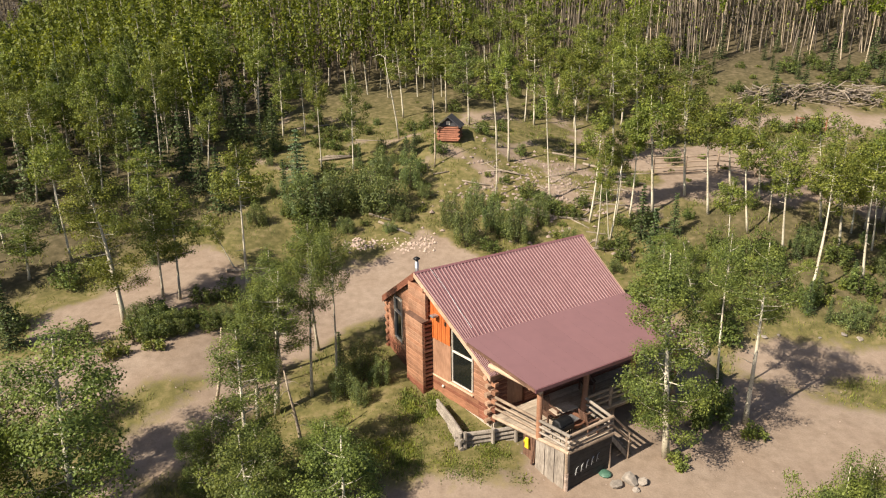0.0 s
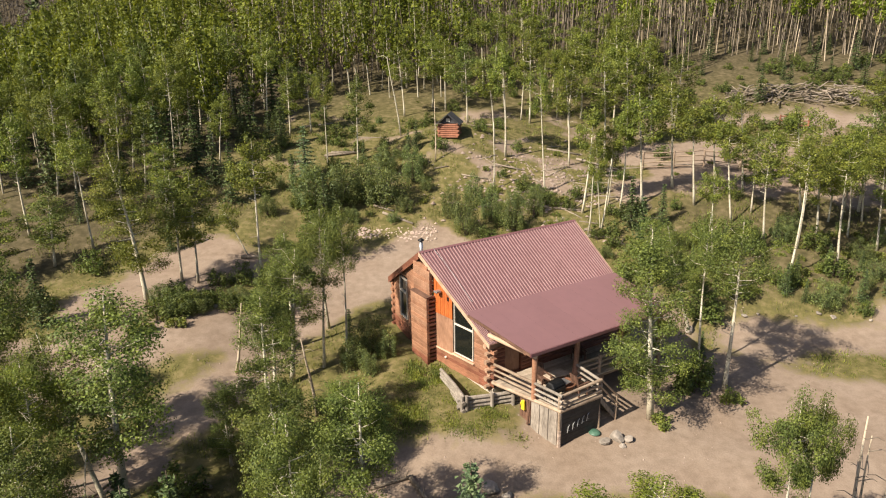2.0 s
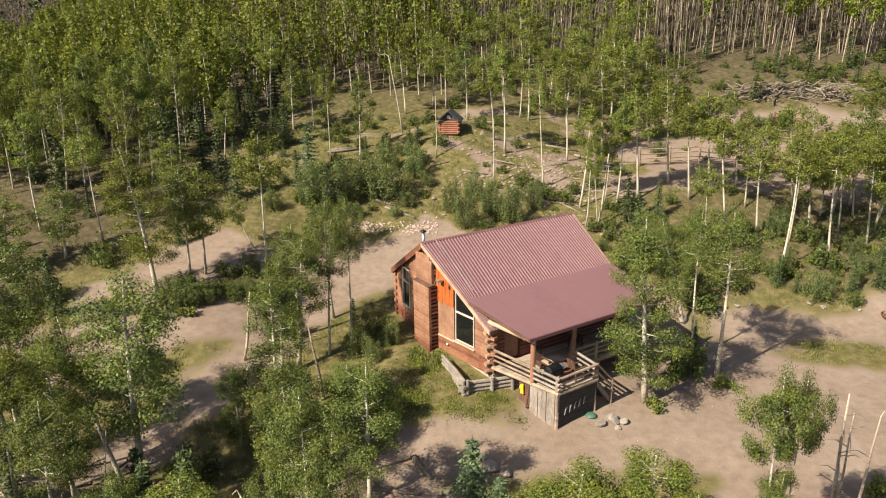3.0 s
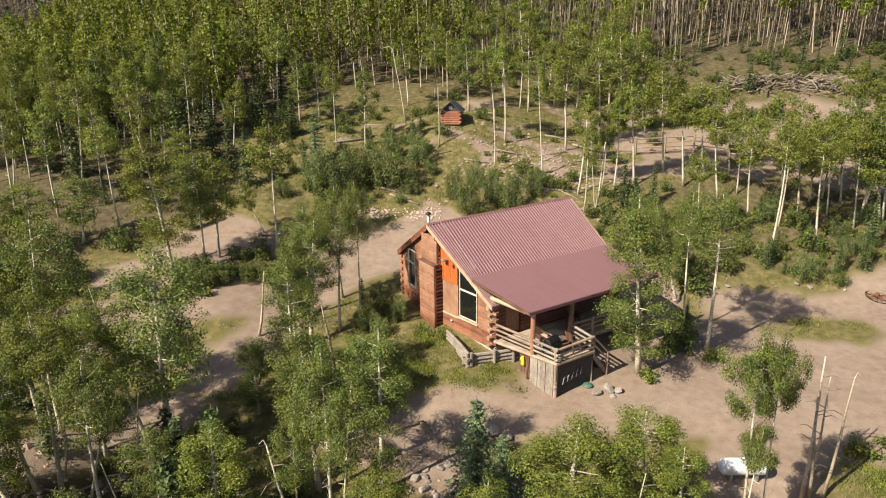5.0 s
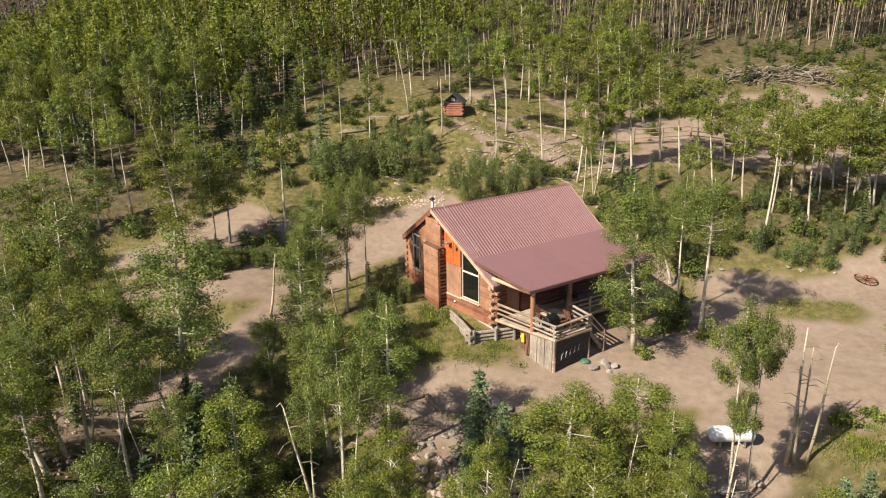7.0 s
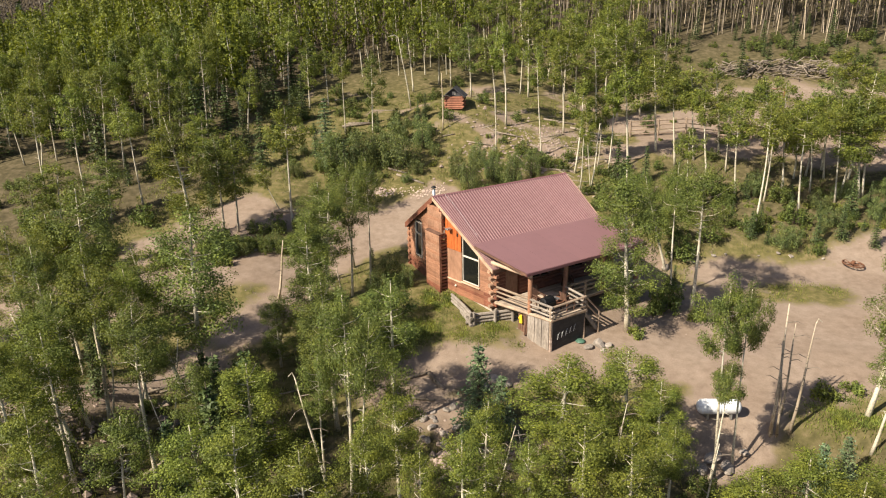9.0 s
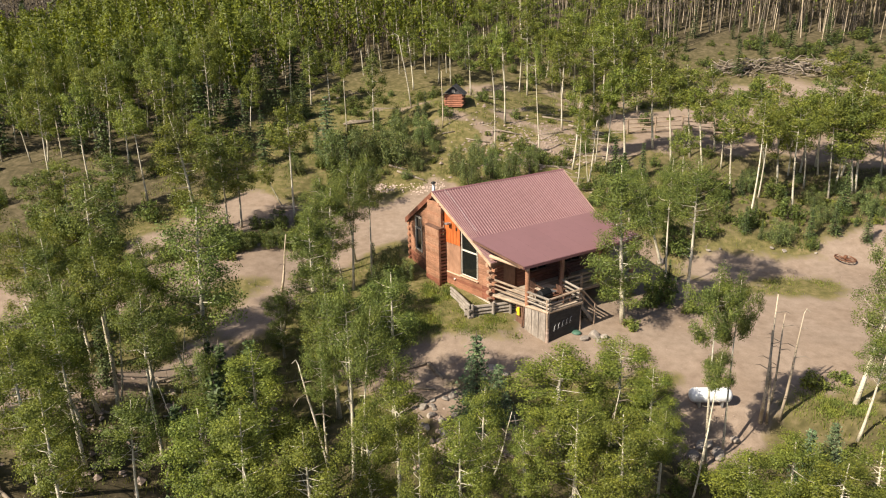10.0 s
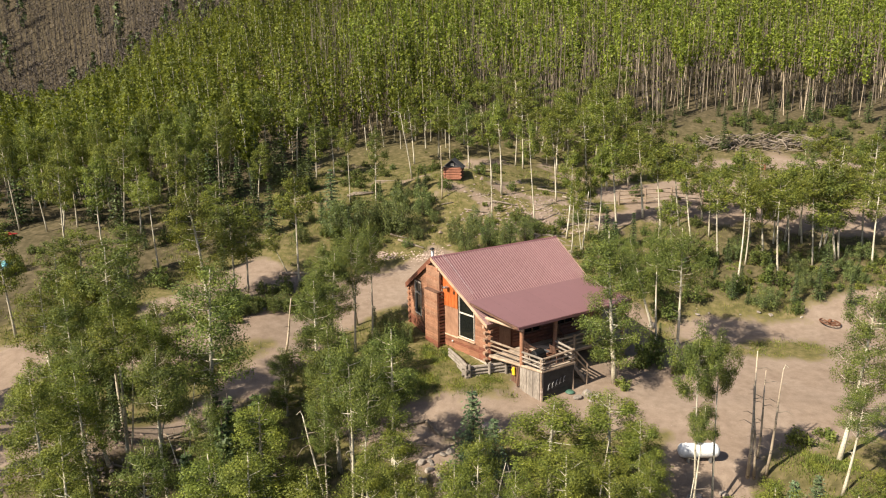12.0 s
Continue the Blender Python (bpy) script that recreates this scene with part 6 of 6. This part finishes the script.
# ---- propane tank ----
def make_tank():
    x, y = 10.9, 16.75
    z = float(height(x, y))
    t = thing("propane_tank", (x, y, z), "white horizontal propane tank on short legs", "gas tank", turn=-1)
    prof = []
    half, r = 0.95, 0.33
    for k in range(7):
        a = math.pi / 2 * k / 6
        prof.append((max(0.004, r * math.sin(a)), -half + 0.24 * (1 - math.cos(a))))
    prof += [(rr, -h) for rr, h in reversed(prof)]
    g = Geo().lathe((0, 0, 0.52), prof, 28, pose(0, 0, 0, 0, 90, 0))
    shell = part("shell", g, M_TANK, t, smooth=True)
    part("dome", Geo().lathe((0, 0, 0.84), ((0.14, 0), (0.14, 0.1), (0.11, 0.15), (0.02, 0.17)), 18), M_STEEL, t, "grey valve dome", smooth=True)
    for px in (-0.5, 0.5):
        part("leg", Geo().box((px, 0, 0.12), (0.09, 0.42, 0.26)), M_STEEL, t)
        part("lifting_lug", Geo().box((px * 1.2, 0, 0.87), (0.1, 0.02, 0.07)), M_TANK, t)
    part("weld_band", Geo().lathe((0, 0, 0.52), ((0.334, -0.008), (0.337, 0), (0.334, 0.008)), 28, pose(0, 0, 0, 0, 90, 0)), M_STEEL, t)


make_tank()


# ---- wagon wheel ----
def make_wheel():
    p = on_ground(25.1, 31.9)
    t = thing("wagon_wheel", p, "rusty old wagon wheel lying by the yard's edge", "wheel", turn=20)
    lean = pose(0, 0, 0.16, 5, 4, 0)
    n = 28
    ring = [lean @ Vector((0.62 * math.cos(2 * math.pi * k / n), 0.62 * math.sin(2 * math.pi * k / n), 0)) for k in range(n + 1)]
    part("rim", Geo().tube(ring, [0.05] * (n + 1), 6, False), M_RUST, t, smooth=True)
    part("hub", Geo().lathe((0, 0, 0.22), ((0.1, -0.14), (0.12, 0.0), (0.1, 0.14)), 12, lean), M_RUST, t)
    for k in range(12):
        a = 2 * math.pi * k / 12
        part("spoke", Geo().tube((lean @ Vector((0.1 * math.cos(a), 0.1 * math.sin(a), 0)), lean @ Vector((0.6 * math.cos(a), 0.6 * math.sin(a), 0))), (0.022, 0.02), 5), M_RUST, t)


make_wheel()


# ---- small things by the deck ----
p = on_ground(6.05, 22.75)
tub = thing("plastic_tub", p, "upturned green plastic tub by the boulders", "tub")
part("tub_body", Geo().lathe((0, 0, 0), ((0.25, 0), (0.26, 0.03), (0.22, 0.05), (0.18, 0.1), (0.09, 0.12), (0.01, 0.122)), 20), M_GREEN, tub, smooth=True)


# ---- vehicles at the edge of the wood ----
def make_quad_bike():
    x, y = -37.4, 43.9
    t = thing("quad_bike", on_ground(x, y), "red quad bike parked at the edge of the wood", "quad bike", turn=70)
    for px in (-0.6, 0.6):
        for py in (-0.42, 0.42):
            wheel = part("wheel", Geo().lathe((px, py, 0.28), ((0.12, -0.12), (0.27, -0.12), (0.29, 0), (0.27, 0.12), (0.12, 0.12)), 16, pose(0, 0, 0, 90, 0, 0)), M_TYRE, t)
            part("rim", Geo().lathe((px, py, 0.28), ((0.12, -0.124), (0.13, 0), (0.12, 0.124)), 12, pose(0, 0, 0, 90, 0, 0)), M_STEEL, wheel)
        part("fender", Geo().box((px, 0, 0.62), (0.62, 1.0, 0.08)), M_RED, t, bevel=0.03)
    part("body", Geo().box((0, 0, 0.6), (1.2, 0.42, 0.32)), M_RED, t, bevel=0.05)
    part("seat", Geo().box((-0.15, 0, 0.8), (0.7, 0.34, 0.12)), M_BLACK, t, bevel=0.04)
    part("handlebar", Geo().tube(((0.32, -0.36, 0.98), (0.42, 0, 0.95), (0.32, 0.36, 0.98)), (0.02, 0.025, 0.02), 6), M_BLACK, t)


def make_pickup():
    x, y = -36.2, 38.4
    t = thing("pickup_truck", on_ground(x, y), "turquoise old pickup truck parked among aspens", "truck", turn=15)
    part("bed", Geo().box((-1.25, 0, 0.78), (1.9, 1.7, 0.55)), M_BLUE, t, bevel=0.04)
    part("bonnet", Geo().box((1.55, 0, 0.78), (1.3, 1.6, 0.55)), M_BLUE, t, bevel=0.1)
    g = Geo().hexa([(-0.3, -0.82, 0.5), (0.95, -0.82, 0.5), (0.95, 0.82, 0.5), (-0.3, 0.82, 0.5), (-0.2, -0.68, 1.62), (0.55, -0.68, 1.62), (0.55, 0.68, 1.62), (-0.2, 0.68, 1.62)])
    part("cab", g, M_BLUE, t, bevel=0.08)
    part("roof", Geo().box((0.18, 0, 1.63), (0.72, 1.32, 0.05)), M_WHITE, t, "white cab roof", bevel=0.02)
    part("windscreen", Geo().hexa([(0.9, -0.62, 1.02), (0.93, -0.62, 1.02), (0.93, 0.62, 1.02), (0.9, 0.62, 1.02), (0.63, -0.58, 1.55), (0.66, -0.58, 1.55), (0.66, 0.58, 1.55), (0.63, 0.58, 1.55)]), M_GLASS, t)
    for py in (-0.765, 0.765):
        part("side_window", Geo().box((0.22, py, 1.28), (0.66, 0.03, 0.42)), M_GLASS, t)
    for px in (-1.35, 1.5):
        for py in (-0.74, 0.74):
            wheel = part("wheel", Geo().lathe((px, py, 0.34), ((0.18, -0.1), (0.33, -0.1), (0.35, 0), (0.33, 0.1), (0.18, 0.1)), 18, pose(0, 0, 0, 90, 0, 0)), M_TYRE, t)
            part("rim", Geo().lathe((px, py, 0.34), ((0.18, -0.104), (0.19, 0), (0.18, 0.104)), 14, pose(0, 0, 0, 90, 0, 0)), M_STEEL, wheel)
    part("bumper", Geo().box((2.24, 0, 0.55), (0.08, 1.6, 0.16)), M_STEEL, t, bevel=0.02)


make_quad_bike()
make_pickup()
